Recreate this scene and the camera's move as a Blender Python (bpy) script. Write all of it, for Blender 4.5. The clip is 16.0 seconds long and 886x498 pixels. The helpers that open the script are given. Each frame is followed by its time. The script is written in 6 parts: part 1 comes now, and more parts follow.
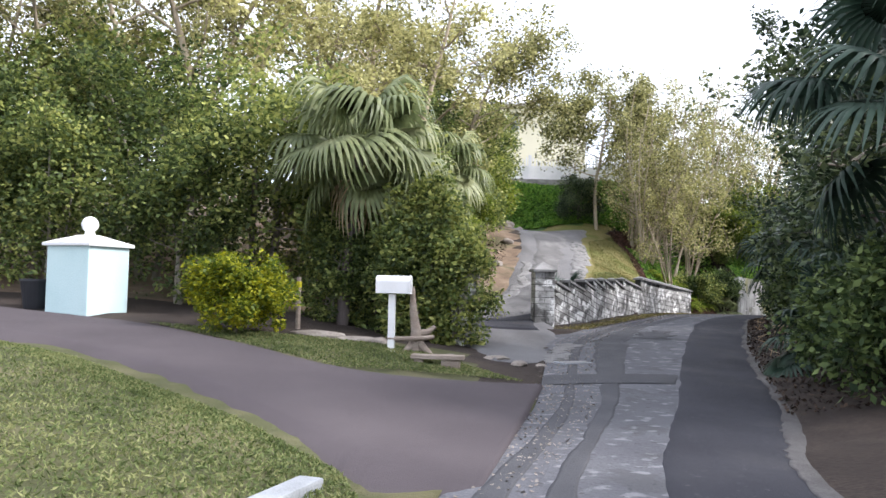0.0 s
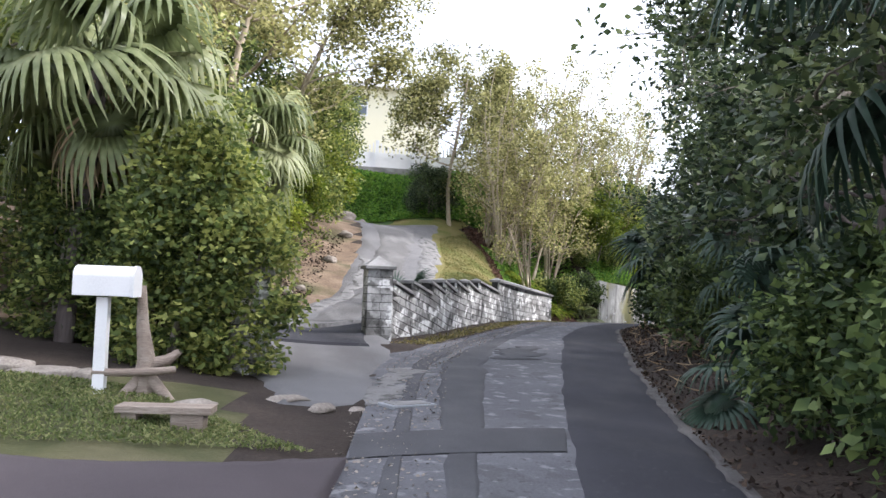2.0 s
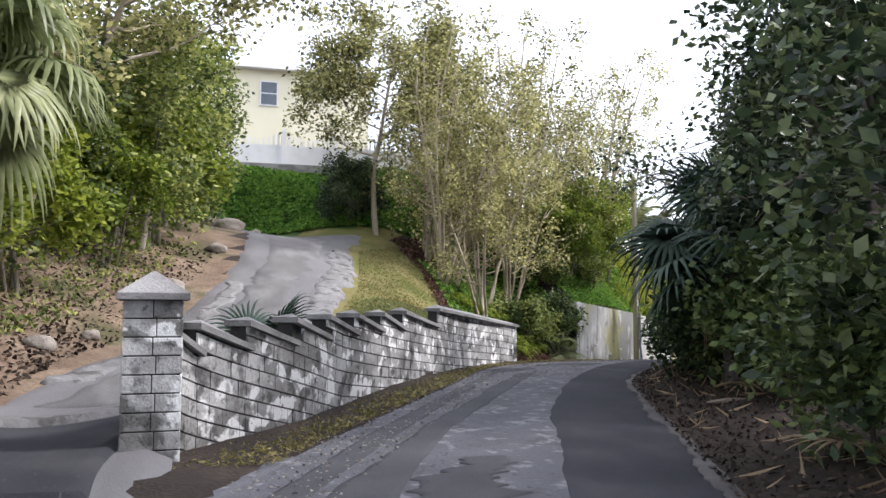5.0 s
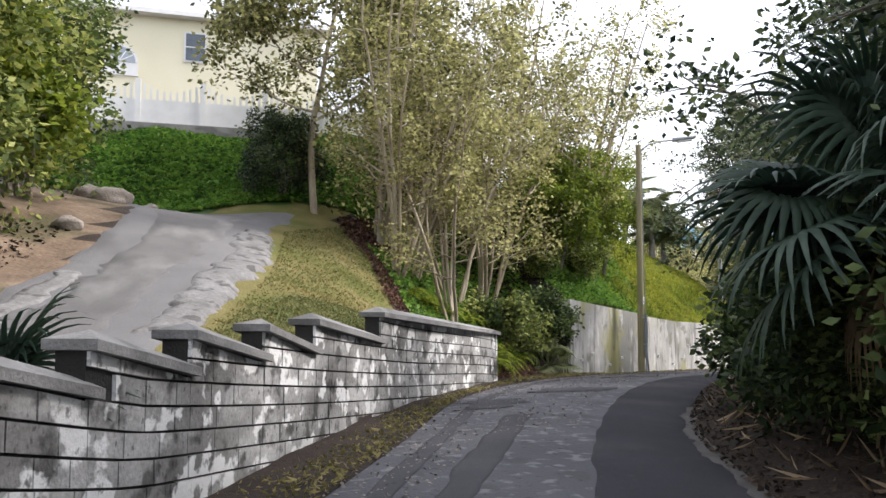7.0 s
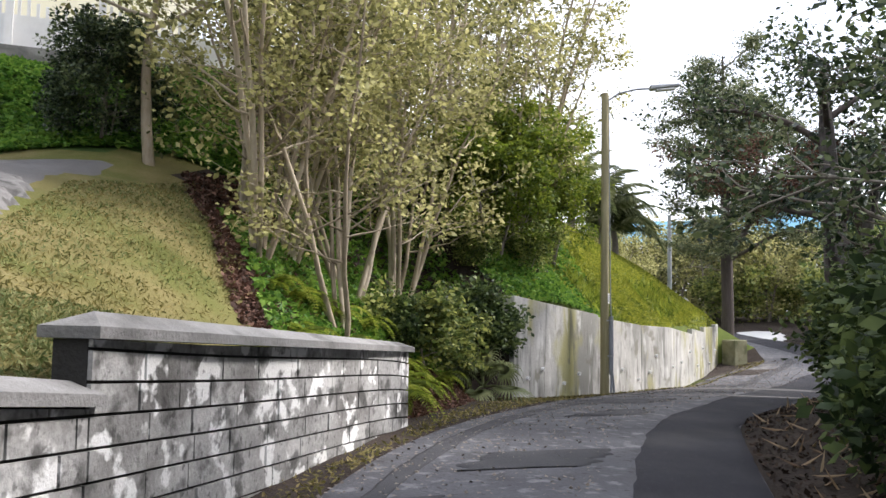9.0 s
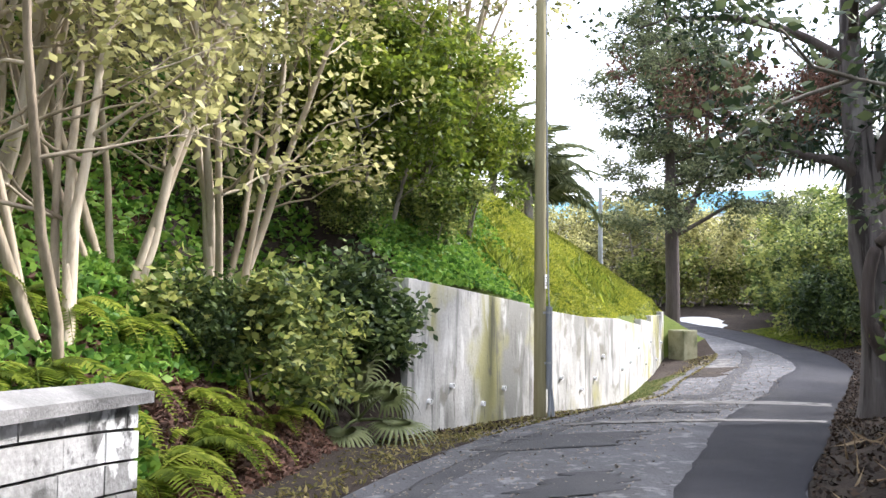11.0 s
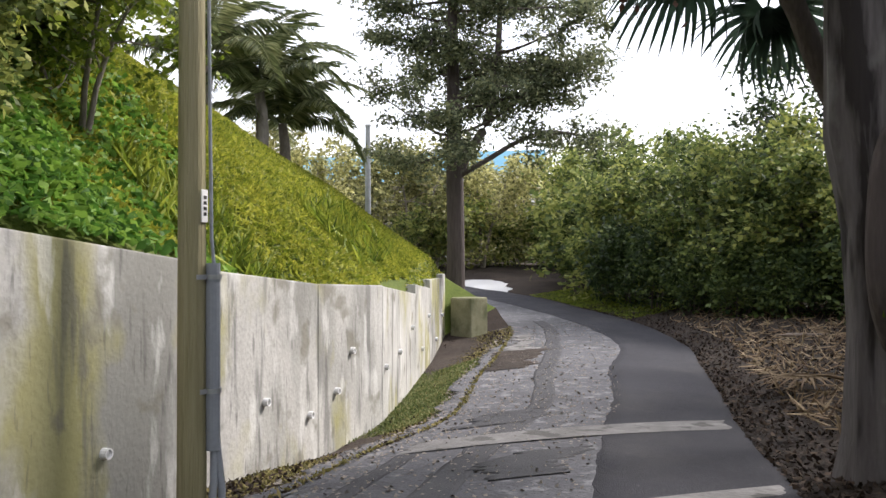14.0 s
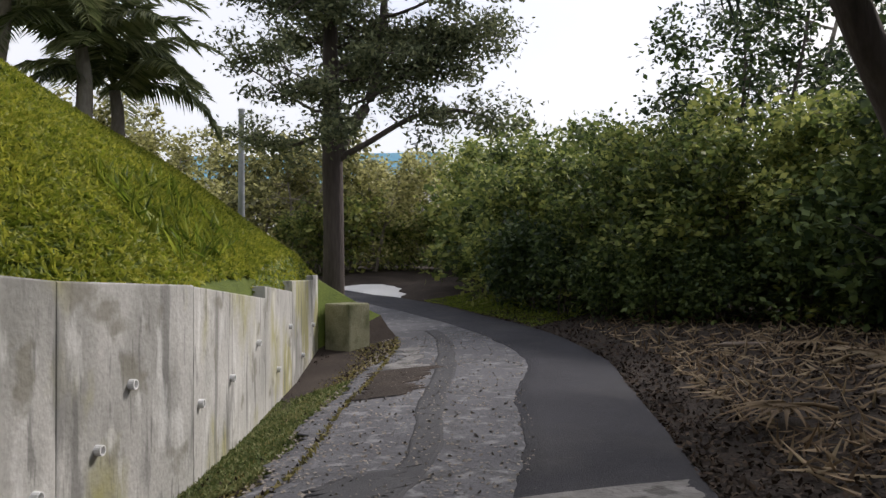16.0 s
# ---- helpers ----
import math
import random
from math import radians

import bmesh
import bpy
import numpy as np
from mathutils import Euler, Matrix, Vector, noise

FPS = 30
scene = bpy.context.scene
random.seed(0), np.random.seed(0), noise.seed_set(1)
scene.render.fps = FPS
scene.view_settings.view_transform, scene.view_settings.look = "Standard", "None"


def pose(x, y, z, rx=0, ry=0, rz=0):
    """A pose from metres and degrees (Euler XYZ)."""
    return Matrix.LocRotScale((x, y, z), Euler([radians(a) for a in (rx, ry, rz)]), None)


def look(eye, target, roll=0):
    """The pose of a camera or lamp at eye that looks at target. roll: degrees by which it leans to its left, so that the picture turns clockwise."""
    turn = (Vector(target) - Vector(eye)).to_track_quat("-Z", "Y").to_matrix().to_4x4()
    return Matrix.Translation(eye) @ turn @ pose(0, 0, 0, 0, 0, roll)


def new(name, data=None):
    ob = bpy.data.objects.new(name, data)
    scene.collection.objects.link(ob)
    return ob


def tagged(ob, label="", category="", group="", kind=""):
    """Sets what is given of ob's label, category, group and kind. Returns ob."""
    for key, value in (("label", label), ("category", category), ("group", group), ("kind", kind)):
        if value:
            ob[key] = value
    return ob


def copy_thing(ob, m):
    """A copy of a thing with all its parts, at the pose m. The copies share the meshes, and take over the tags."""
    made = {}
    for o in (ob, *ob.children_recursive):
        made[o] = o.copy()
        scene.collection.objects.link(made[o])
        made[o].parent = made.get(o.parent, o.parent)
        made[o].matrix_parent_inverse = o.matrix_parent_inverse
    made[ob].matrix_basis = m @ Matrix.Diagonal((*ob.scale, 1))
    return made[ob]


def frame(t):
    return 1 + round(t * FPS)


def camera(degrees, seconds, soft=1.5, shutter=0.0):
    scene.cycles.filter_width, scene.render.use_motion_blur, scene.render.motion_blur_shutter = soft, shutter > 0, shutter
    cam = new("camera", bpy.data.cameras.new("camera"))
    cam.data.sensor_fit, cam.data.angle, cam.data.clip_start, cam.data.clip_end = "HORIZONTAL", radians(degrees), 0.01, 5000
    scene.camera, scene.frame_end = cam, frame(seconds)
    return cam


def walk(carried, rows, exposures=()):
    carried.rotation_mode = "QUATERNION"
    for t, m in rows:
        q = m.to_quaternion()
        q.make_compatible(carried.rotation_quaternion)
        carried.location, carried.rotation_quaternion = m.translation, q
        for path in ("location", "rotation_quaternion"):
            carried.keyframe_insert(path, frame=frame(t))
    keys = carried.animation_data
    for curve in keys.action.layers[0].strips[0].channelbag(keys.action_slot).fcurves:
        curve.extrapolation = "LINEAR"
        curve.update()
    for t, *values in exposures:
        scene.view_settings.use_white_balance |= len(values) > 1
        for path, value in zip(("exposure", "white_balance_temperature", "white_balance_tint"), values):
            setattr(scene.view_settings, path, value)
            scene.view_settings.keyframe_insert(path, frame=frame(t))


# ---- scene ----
from mathutils.bvhtree import BVHTree

cam = camera(56.4, 16.0)
PATH = [
    (0, (-0.43, -0.142, 1.444), (-0.365, 1.854, 1.535), 1.3),
    (0.5, (-0.241, 0.905, 1.451), (-0.029, 2.891, 1.566), 1.1),
    (1, (0.011, 1.963, 1.443), (0.313, 3.937, 1.561), 1.7),
    (1.5, (0.282, 3.167, 1.424), (0.636, 5.132, 1.535), 1.1),
    (2, (0.607, 4.352, 1.465), (1.02, 6.306, 1.57), 2.1),
    (2.5, (0.976, 5.578, 1.534), (1.435, 7.52, 1.678), 2.7),
    (3, (1.395, 6.859, 1.531), (1.894, 8.789, 1.693), 2.2),
    (3.5, (1.839, 8.07, 1.555), (2.357, 9.995, 1.725), 1.2),
    (4, (2.288, 9.379, 1.581), (2.807, 11.304, 1.744), 0.9),
    (4.2, (2.466, 9.949, 1.615), (2.989, 11.872, 1.778), 0.6),
    (6.3, (4.134, 15.297, 1.798), (4.651, 17.222, 1.96), -0.3),
    (6.5, (4.315, 15.823, 1.819), (4.852, 17.744, 1.967), -0.1),
    (7, (4.769, 17.219, 1.872), (5.359, 19.124, 2.023), 0.1),
    (7.5, (5.263, 18.595, 1.895), (5.898, 20.486, 2.043), 0.3),
    (8, (5.774, 19.99, 1.904), (6.448, 21.868, 2.043), 0.7),
    (8.2, (5.992, 20.53, 1.913), (6.69, 22.399, 2.05), 0.9),
    (10.3, (8.615, 25.323, 2.059), (9.454, 27.134, 2.188), -0.3),
    (10.5, (8.874, 25.773, 2.04), (9.739, 27.572, 2.162), -0.3),
    (11, (9.537, 26.869, 2.028), (10.472, 28.634, 2.129), 0.5),
    (11.5, (10.262, 27.9, 2.031), (11.282, 29.616, 2.14), 0.5),
    (12, (10.975, 28.848, 2.01), (12.084, 30.511, 2.083), 0.4),
    (12.5, (11.692, 29.677, 1.977), (12.887, 31.28, 2.031), 0.7),
    (13, (12.397, 30.391, 1.95), (13.654, 31.946, 1.983), 0.1),
    (13.5, (13.137, 31.13, 1.904), (14.451, 32.637, 1.939), -0.0),
    (14, (13.832, 31.744, 1.856), (15.203, 33.2, 1.875), -0.1),
    (14.5, (14.469, 32.254, 1.797), (15.894, 33.657, 1.81), 0.2),
    (15, (15.072, 32.726, 1.756), (16.544, 34.08, 1.773), 0.1),
    (15.5, (15.611, 33.093, 1.707), (17.121, 34.404, 1.736), -0.2),
    (16, (16.094, 33.444, 1.691), (17.629, 34.725, 1.726), -0.3),
]
walk(cam, [(t, look(eye, target, roll)) for t, eye, target, roll in PATH],
     [(0, 0.5, 6100, 10), (1.5, 0.58, 6050, 10), (3, 0.6, 6050, 12), (4, 0.47, 6050, 12), (7, 0.26, 6350, 10), (8, 0.13, 6450, 10), (10.5, 0.95, 6100, 10), (12, 1.1, 6250, 10), (12.5, 1.05, 6350, 10), (13.5, 0.52, 6450, 10), (14.5, 0.12, 6500, 10), (15.5, -0.4, 6500, 10), (16, -0.58, 6500, 10)])

# ---- sky and sun: a bright, thinly overcast afternoon ----
SUN_ELEVATION, SUN_AZIMUTH = radians(41), radians(100)   # azimuth clockwise from +y
world = bpy.data.worlds.new("overcast_sky")
scene.world = world
world.use_nodes = True
wn, wl = world.node_tree.nodes, world.node_tree.links
wn.clear()
w_out = wn.new("ShaderNodeOutputWorld")
w_sky = wn.new("ShaderNodeTexSky")
w_sky.sky_type, w_sky.sun_disc = "NISHITA", False
w_sky.sun_elevation, w_sky.sun_rotation = SUN_ELEVATION, SUN_AZIMUTH
w_sky.dust_density, w_sky.air_density = 4.0, 1.0
w_bg1 = wn.new("ShaderNodeBackground")
w_bg1.inputs["Strength"].default_value = 0.06
w_cloud = wn.new("ShaderNodeBackground")
w_tc, w_noise, w_ramp = wn.new("ShaderNodeTexCoord"), wn.new("ShaderNodeTexNoise"), wn.new("ShaderNodeValToRGB")
w_noise.inputs["Scale"].default_value, w_noise.inputs["Detail"].default_value = 2.2, 5
w_ramp.color_ramp.elements[0].position, w_ramp.color_ramp.elements[0].color = 0.35, (0.84, 0.87, 1.0, 1)
w_ramp.color_ramp.elements[1].position, w_ramp.color_ramp.elements[1].color = 0.62, (0.99, 0.965, 1.0, 1)
w_cloud.inputs["Strength"].default_value = 1.3
w_add = wn.new("ShaderNodeAddShader")
wl.new(w_tc.outputs["Generated"], w_noise.inputs["Vector"])
wl.new(w_noise.outputs["Fac"], w_ramp.inputs["Fac"])
wl.new(w_ramp.outputs["Color"], w_cloud.inputs["Color"])
wl.new(w_sky.outputs["Color"], w_bg1.inputs["Color"])
wl.new(w_bg1.outputs[0], w_add.inputs[0])
wl.new(w_cloud.outputs[0], w_add.inputs[1])
wl.new(w_add.outputs[0], w_out.inputs["Surface"])
sun = new("sun", bpy.data.lights.new("sun", "SUN"))
sun.data.energy, sun.data.angle, sun.data.color = 4.6, radians(11), (1.0, 0.93, 0.88)
sun.matrix_basis = look((0, 0, 0), (-math.sin(SUN_AZIMUTH) * math.cos(SUN_ELEVATION), -math.cos(SUN_AZIMUTH) * math.cos(SUN_ELEVATION), -math.sin(SUN_ELEVATION)))
tagged(sun, kind="structure")


# ---- materials ----
def material(name, colours, scale=3.0, fine=40.0, rough=0.85, bump=0.3, bump_scale=None, metal=0.0, stretch=(1, 1, 1), contrast=0.28, spread=0.0, translucent=0.0, gloss=0.3, streaks=None):
    """Colours from dark to light over two scales of noise in world metres, with fine relief.
    spread: variation from object to object and from island to island. streaks: (colour, amount, scale vector)."""
    m = bpy.data.materials.new(name)
    m.use_nodes = True
    n, l = m.node_tree.nodes, m.node_tree.links
    b = n["Principled BSDF"]
    geo, mp = n.new("ShaderNodeNewGeometry"), n.new("ShaderNodeMapping")
    mp.inputs["Scale"].default_value = stretch
    l.new(geo.outputs["Position"], mp.inputs["Vector"])
    big, small = n.new("ShaderNodeTexNoise"), n.new("ShaderNodeTexNoise")
    for t, s in ((big, scale), (small, fine)):
        t.inputs["Scale"].default_value, t.inputs["Detail"].default_value = s, 4
        l.new(mp.outputs[0], t.inputs["Vector"])
    mix = n.new("ShaderNodeMath")
    mix.operation = "MULTIPLY_ADD"
    mix.inputs[1].default_value = 0.4
    l.new(small.outputs["Fac"], mix.inputs[0])
    half = n.new("ShaderNodeMath")
    half.operation = "MULTIPLY"
    half.inputs[1].default_value = 0.6
    l.new(big.outputs["Fac"], half.inputs[0])
    l.new(half.outputs[0], mix.inputs[2])
    fac = mix.outputs[0]
    if spread:
        rnd = n.new("ShaderNodeMath")
        rnd.operation = "MULTIPLY_ADD"
        rnd.inputs[1].default_value = spread
        l.new(geo.outputs["Random Per Island"], rnd.inputs[0])
        info = n.new("ShaderNodeObjectInfo")
        both = n.new("ShaderNodeMath")
        both.operation = "MULTIPLY_ADD"
        both.inputs[1].default_value = spread * 0.5
        l.new(info.outputs["Random"], both.inputs[0])
        l.new(fac, both.inputs[2])
        off = n.new("ShaderNodeMath")
        off.operation = "SUBTRACT"
        off.inputs[1].default_value = spread * 0.75
        l.new(both.outputs[0], off.inputs[0])
        l.new(off.outputs[0], rnd.inputs[2])
        fac = rnd.outputs[0]
    ramp = n.new("ShaderNodeValToRGB")
    e = ramp.color_ramp.elements
    for k, c in enumerate(colours):
        p = 0.5 - contrast + 2 * contrast * k / max(1, len(colours) - 1)
        el = e[k] if k < 2 else e.new(1.0)
        el.position = p
        el.color = (*c, 1)
    l.new(fac, ramp.inputs["Fac"])
    colour = ramp.outputs["Color"]
    for c, amount, vec, lo, hi in streaks or ():
        mp2, t2, r2, mx = n.new("ShaderNodeMapping"), n.new("ShaderNodeTexNoise"), n.new("ShaderNodeValToRGB"), n.new("ShaderNodeMix")
        mp2.inputs["Scale"].default_value = vec
        mp2.inputs["Location"].default_value = (sum(vec) * 3.1, vec[0], c[0] * 50)
        l.new(geo.outputs["Position"], mp2.inputs["Vector"])
        t2.inputs["Scale"].default_value, t2.inputs["Detail"].default_value = 1.0, 5
        l.new(mp2.outputs[0], t2.inputs["Vector"])
        r2.color_ramp.elements[0].position, r2.color_ramp.elements[1].position = lo, hi
        r2.color_ramp.elements[0].color, r2.color_ramp.elements[1].color = (0, 0, 0, 1), (amount, amount, amount, 1)
        l.new(t2.outputs["Fac"], r2.inputs["Fac"])
        mx.data_type = "RGBA"
        l.new(r2.outputs["Color"], mx.inputs["Factor"])
        l.new(colour, mx.inputs[6])
        mx.inputs[7].default_value = (*c, 1)
        colour = mx.outputs[2]
    l.new(colour, b.inputs["Base Color"])
    b.inputs["Roughness"].default_value, b.inputs["Metallic"].default_value = rough, metal
    b.inputs["Specular IOR Level"].default_value = gloss
    if bump:
        bp, bn = n.new("ShaderNodeBump"), n.new("ShaderNodeTexNoise")
        bn.inputs["Scale"].default_value, bn.inputs["Detail"].default_value = bump_scale or fine, 6
        l.new(mp.outputs[0], bn.inputs["Vector"])
        bp.inputs["Strength"].default_value, bp.inputs["Distance"].default_value = bump, 0.02
        l.new(bn.outputs["Fac"], bp.inputs["Height"])
        l.new(bp.outputs[0], b.inputs["Normal"])
    if translucent:
        tr, ms = n.new("ShaderNodeBsdfTranslucent"), n.new("ShaderNodeMixShader")
        l.new(colour, tr.inputs["Color"])
        ms.inputs["Fac"].default_value = translucent
        l.new(b.outputs[0], ms.inputs[1])
        l.new(tr.outputs[0], ms.inputs[2])
        l.new(ms.outputs[0], n["Material Output"].inputs["Surface"])
    return m


M_ROAD = material("worn_asphalt", [(0.08, 0.08, 0.09), (0.122, 0.122, 0.133), (0.175, 0.175, 0.188)], 1.2, 45, 0.9, 0.9, 28, streaks=[((0.1, 0.1, 0.105), 0.55, (0.5, 0.35, 1), 0.5, 0.66), ((0.085, 0.085, 0.088), 0.6, (2.6, 1.7, 1), 0.58, 0.64), ((0.3, 0.3, 0.31), 0.55, (6, 6, 1), 0.57, 0.66), ((0.06, 0.06, 0.06), 0.7, (14, 11, 1), 0.64, 0.68)], gloss=0.12)
M_DARK = material("dark_asphalt", [(0.034, 0.034, 0.041), (0.05, 0.05, 0.058), (0.07, 0.07, 0.08)], 0.9, 70, 0.88, 0.6, 90, streaks=[((0.09, 0.088, 0.088), 0.5, (0.8, 0.8, 1), 0.52, 0.7), ((0.13, 0.128, 0.125), 0.6, (22, 22, 1), 0.66, 0.7)], gloss=0.12)
M_PATCH = material("trench_asphalt", [(0.058, 0.058, 0.063), (0.082, 0.082, 0.088), (0.118, 0.118, 0.124)], 1.5, 60, 0.9, 0.5, 90, gloss=0.12)
M_DRIVE = material("purple_asphalt", [(0.052, 0.043, 0.047), (0.07, 0.058, 0.063), (0.092, 0.078, 0.082)], 1.0, 70, 0.9, 0.4, 100)
M_APRON = material("drive_concrete", [(0.115, 0.112, 0.114), (0.16, 0.157, 0.16), (0.215, 0.21, 0.21)], 0.8, 50, 0.9, 0.5, 60, streaks=[((0.1, 0.095, 0.095), 0.7, (0.7, 0.16, 1), 0.5, 0.62)])
M_BROKEN = material("broken_concrete", [(0.1, 0.097, 0.094), (0.185, 0.18, 0.178), (0.29, 0.285, 0.28)], 2.5, 14, 0.95, 0.7, 26, streaks=[((0.07, 0.068, 0.065), 0.8, (4, 4, 4), 0.56, 0.62)])
M_TRACK = material("worn_track", [(0.08, 0.077, 0.077), (0.13, 0.125, 0.125), (0.19, 0.185, 0.18)], 0.9, 50, 0.9, 0.5, 60, streaks=[((0.24, 0.235, 0.23), 0.7, (1.2, 0.4, 1), 0.52, 0.66)])
M_DUST = material("road_dust", [(0.05, 0.046, 0.044), (0.1, 0.094, 0.092), (0.17, 0.162, 0.158)], 2.5, 40, 0.95, 0.8, 40)
M_WHITE_APRON = material("pale_concrete", [(0.5, 0.5, 0.5), (0.6, 0.6, 0.6), (0.68, 0.68, 0.68)], 1, 20, 0.85, 0.3)
M_ROCK = material("pale_rock", [(0.12, 0.1, 0.085), (0.25, 0.22, 0.19), (0.42, 0.38, 0.34)], 5, 40, 0.95, 0.9, 20)
M_OLDWOOD = material("silvered_wood", [(0.16, 0.12, 0.1), (0.28, 0.23, 0.19), (0.42, 0.37, 0.32)], 3, 30, 0.9, 0.7, 30, stretch=(0.4, 3, 3))
M_BLACK = material("black_plastic", [(0.012, 0.013, 0.016), (0.03, 0.031, 0.036)], 4, 40, 0.5, 0.15)
M_KERB = material("kerb_concrete", [(0.17, 0.18, 0.19), (0.28, 0.295, 0.31), (0.38, 0.4, 0.42)], 4, 60, 0.9, 0.4)
M_GROUND = material("soil_and_litter", [(0.018, 0.013, 0.011), (0.036, 0.027, 0.022), (0.08, 0.06, 0.048)], 1.4, 25, 0.97, 1.0, 30)
M_LAWN = material("lawn_turf", [(0.04, 0.046, 0.018), (0.07, 0.074, 0.03), (0.12, 0.11, 0.055)], 1.6, 30, 0.95, 1.0, 40, streaks=[((0.2, 0.17, 0.1), 0.6, (0.9, 0.9, 1), 0.5, 0.68)])
M_THIN = material("thin_dry_grass", [(0.09, 0.085, 0.025), (0.16, 0.14, 0.05), (0.26, 0.21, 0.1)], 1.2, 30, 0.95, 1.0, 40, streaks=[((0.09, 0.11, 0.02), 0.7, (0.6, 0.6, 1), 0.48, 0.62)])
M_CREEP = material("creeper_floor", [(0.02, 0.04, 0.01), (0.05, 0.09, 0.02), (0.09, 0.13, 0.035)], 3, 25, 0.9, 1.0, 25)
M_LUSH = material("lush_grass_floor", [(0.035, 0.055, 0.01), (0.08, 0.11, 0.016), (0.14, 0.165, 0.026)], 1.5, 30, 0.9, 1.0, 30)
M_EARTH = material("bare_tan_earth", [(0.075, 0.05, 0.035), (0.17, 0.122, 0.085), (0.32, 0.245, 0.18)], 1.8, 20, 0.97, 1.0, 15, streaks=[((0.05, 0.06, 0.02), 0.7, (0.8, 0.8, 0.8), 0.52, 0.66)])
M_BLOCK = material("limestone_block", [(0.21, 0.207, 0.2), (0.37, 0.366, 0.357), (0.56, 0.555, 0.543)], 2.2, 30, 0.92, 0.45, 40, contrast=0.2, spread=0.4,
                   streaks=[((0.1, 0.094, 0.087), 0.62, (0.8, 0.8, 1.5), 0.49, 0.62), ((0.05, 0.049, 0.046), 0.75, (4, 4, 4.5), 0.53, 0.63), ((0.85, 0.85, 0.84), 0.9, (3.4, 3.4, 3.8), 0.545, 0.585), ((0.035, 0.034, 0.032), 0.6, (18, 18, 14), 0.6, 0.68)])
M_MORTAR = material("dark_joint", [(0.02, 0.02, 0.02), (0.05, 0.048, 0.045)], 6, 50, 0.95, 0.4)
M_MOSSY = material("mossy_concrete", [(0.13, 0.13, 0.075), (0.23, 0.225, 0.14), (0.36, 0.35, 0.25)], 3, 40, 0.92, 0.5, 40, streaks=[((0.07, 0.08, 0.03), 0.7, (3, 3, 2), 0.5, 0.64)])
M_CAP = material("cap_concrete", [(0.15, 0.148, 0.145), (0.25, 0.245, 0.24), (0.36, 0.355, 0.35)], 3, 40, 0.92, 0.5, 50, streaks=[((0.06, 0.06, 0.058), 0.6, (1.5, 1.5, 3), 0.52, 0.68)])
M_CONC = material("stained_concrete", [(0.36, 0.356, 0.34), (0.5, 0.492, 0.468), (0.64, 0.63, 0.6)], 1.1, 30, 0.9, 0.3, 25, contrast=0.22,
                  streaks=[((0.2, 0.2, 0.18), 0.7, (1.2, 1.2, 0.4), 0.5, 0.64), ((0.36, 0.34, 0.13), 0.8, (1.1, 1.1, 0.7), 0.5, 0.62), ((0.13, 0.13, 0.125), 0.6, (7, 7, 0.8), 0.56, 0.66), ((0.1, 0.1, 0.095), 0.55, (14, 14, 2.2), 0.6, 0.68), ((0.78, 0.78, 0.76), 0.5, (5, 5, 1.4), 0.57, 0.66), ((0.2, 0.19, 0.15), 0.7, (2.5, 2.5, 2.5), 0.6, 0.68)])
M_POLE = material("weathered_pole_wood", [(0.19, 0.17, 0.09), (0.3, 0.27, 0.16), (0.38, 0.35, 0.25)], 1.0, 12, 0.9, 0.6, 30, stretch=(3, 3, 0.15), streaks=[((0.17, 0.17, 0.05), 0.6, (1, 1, 0.5), 0.45, 0.6)])
M_PVC = material("grey_conduit", [(0.2, 0.22, 0.25), (0.3, 0.32, 0.35)], 3, 40, 0.5, 0.1)
M_METAL = material("grey_metal", [(0.3, 0.31, 0.32), (0.42, 0.43, 0.44)], 5, 60, 0.45, 0.1, metal=0.6)
M_WHITE = material("white_paint", [(0.68, 0.68, 0.68), (0.78, 0.78, 0.78), (0.83, 0.83, 0.83)], 4, 60, 0.5, 0.08)
M_MINT = material("mint_render", [(0.46, 0.62, 0.62), (0.54, 0.69, 0.69), (0.6, 0.74, 0.74)], 1.5, 40, 0.8, 0.25)
M_YELLOW = material("cream_render", [(0.74, 0.7, 0.5), (0.8, 0.76, 0.57), (0.83, 0.8, 0.62)], 0.6, 20, 0.85, 0.2)
M_GLASS = material("dark_glass", [(0.05, 0.07, 0.09), (0.12, 0.15, 0.18)], 1, 10, 0.12, 0, gloss=0.6)
M_FANLIGHT = material("pale_glass", [(0.28, 0.33, 0.38), (0.4, 0.45, 0.5)], 1, 10, 0.15, 0, gloss=0.6)
M_BLUE = material("blue_paint", [(0.12, 0.3, 0.42), (0.18, 0.38, 0.5)], 1, 20, 0.6, 0.1)
M_BARK = material("grey_bark", [(0.1, 0.085, 0.07), (0.21, 0.185, 0.155), (0.36, 0.33, 0.29)], 3, 25, 0.92, 0.9, 25, stretch=(1, 1, 0.3), spread=0.2)
M_PALEBARK = material("pale_bark", [(0.2, 0.16, 0.115), (0.36, 0.3, 0.22), (0.5, 0.44, 0.35)], 4, 25, 0.9, 0.6, 25, stretch=(1, 1, 0.3), spread=0.3)
M_DARKBARK = material("dark_cedar_bark", [(0.045, 0.036, 0.034), (0.1, 0.082, 0.078), (0.17, 0.145, 0.135)], 3, 20, 0.95, 1.0, 18, stretch=(1.5, 1.5, 0.2), spread=0.2)
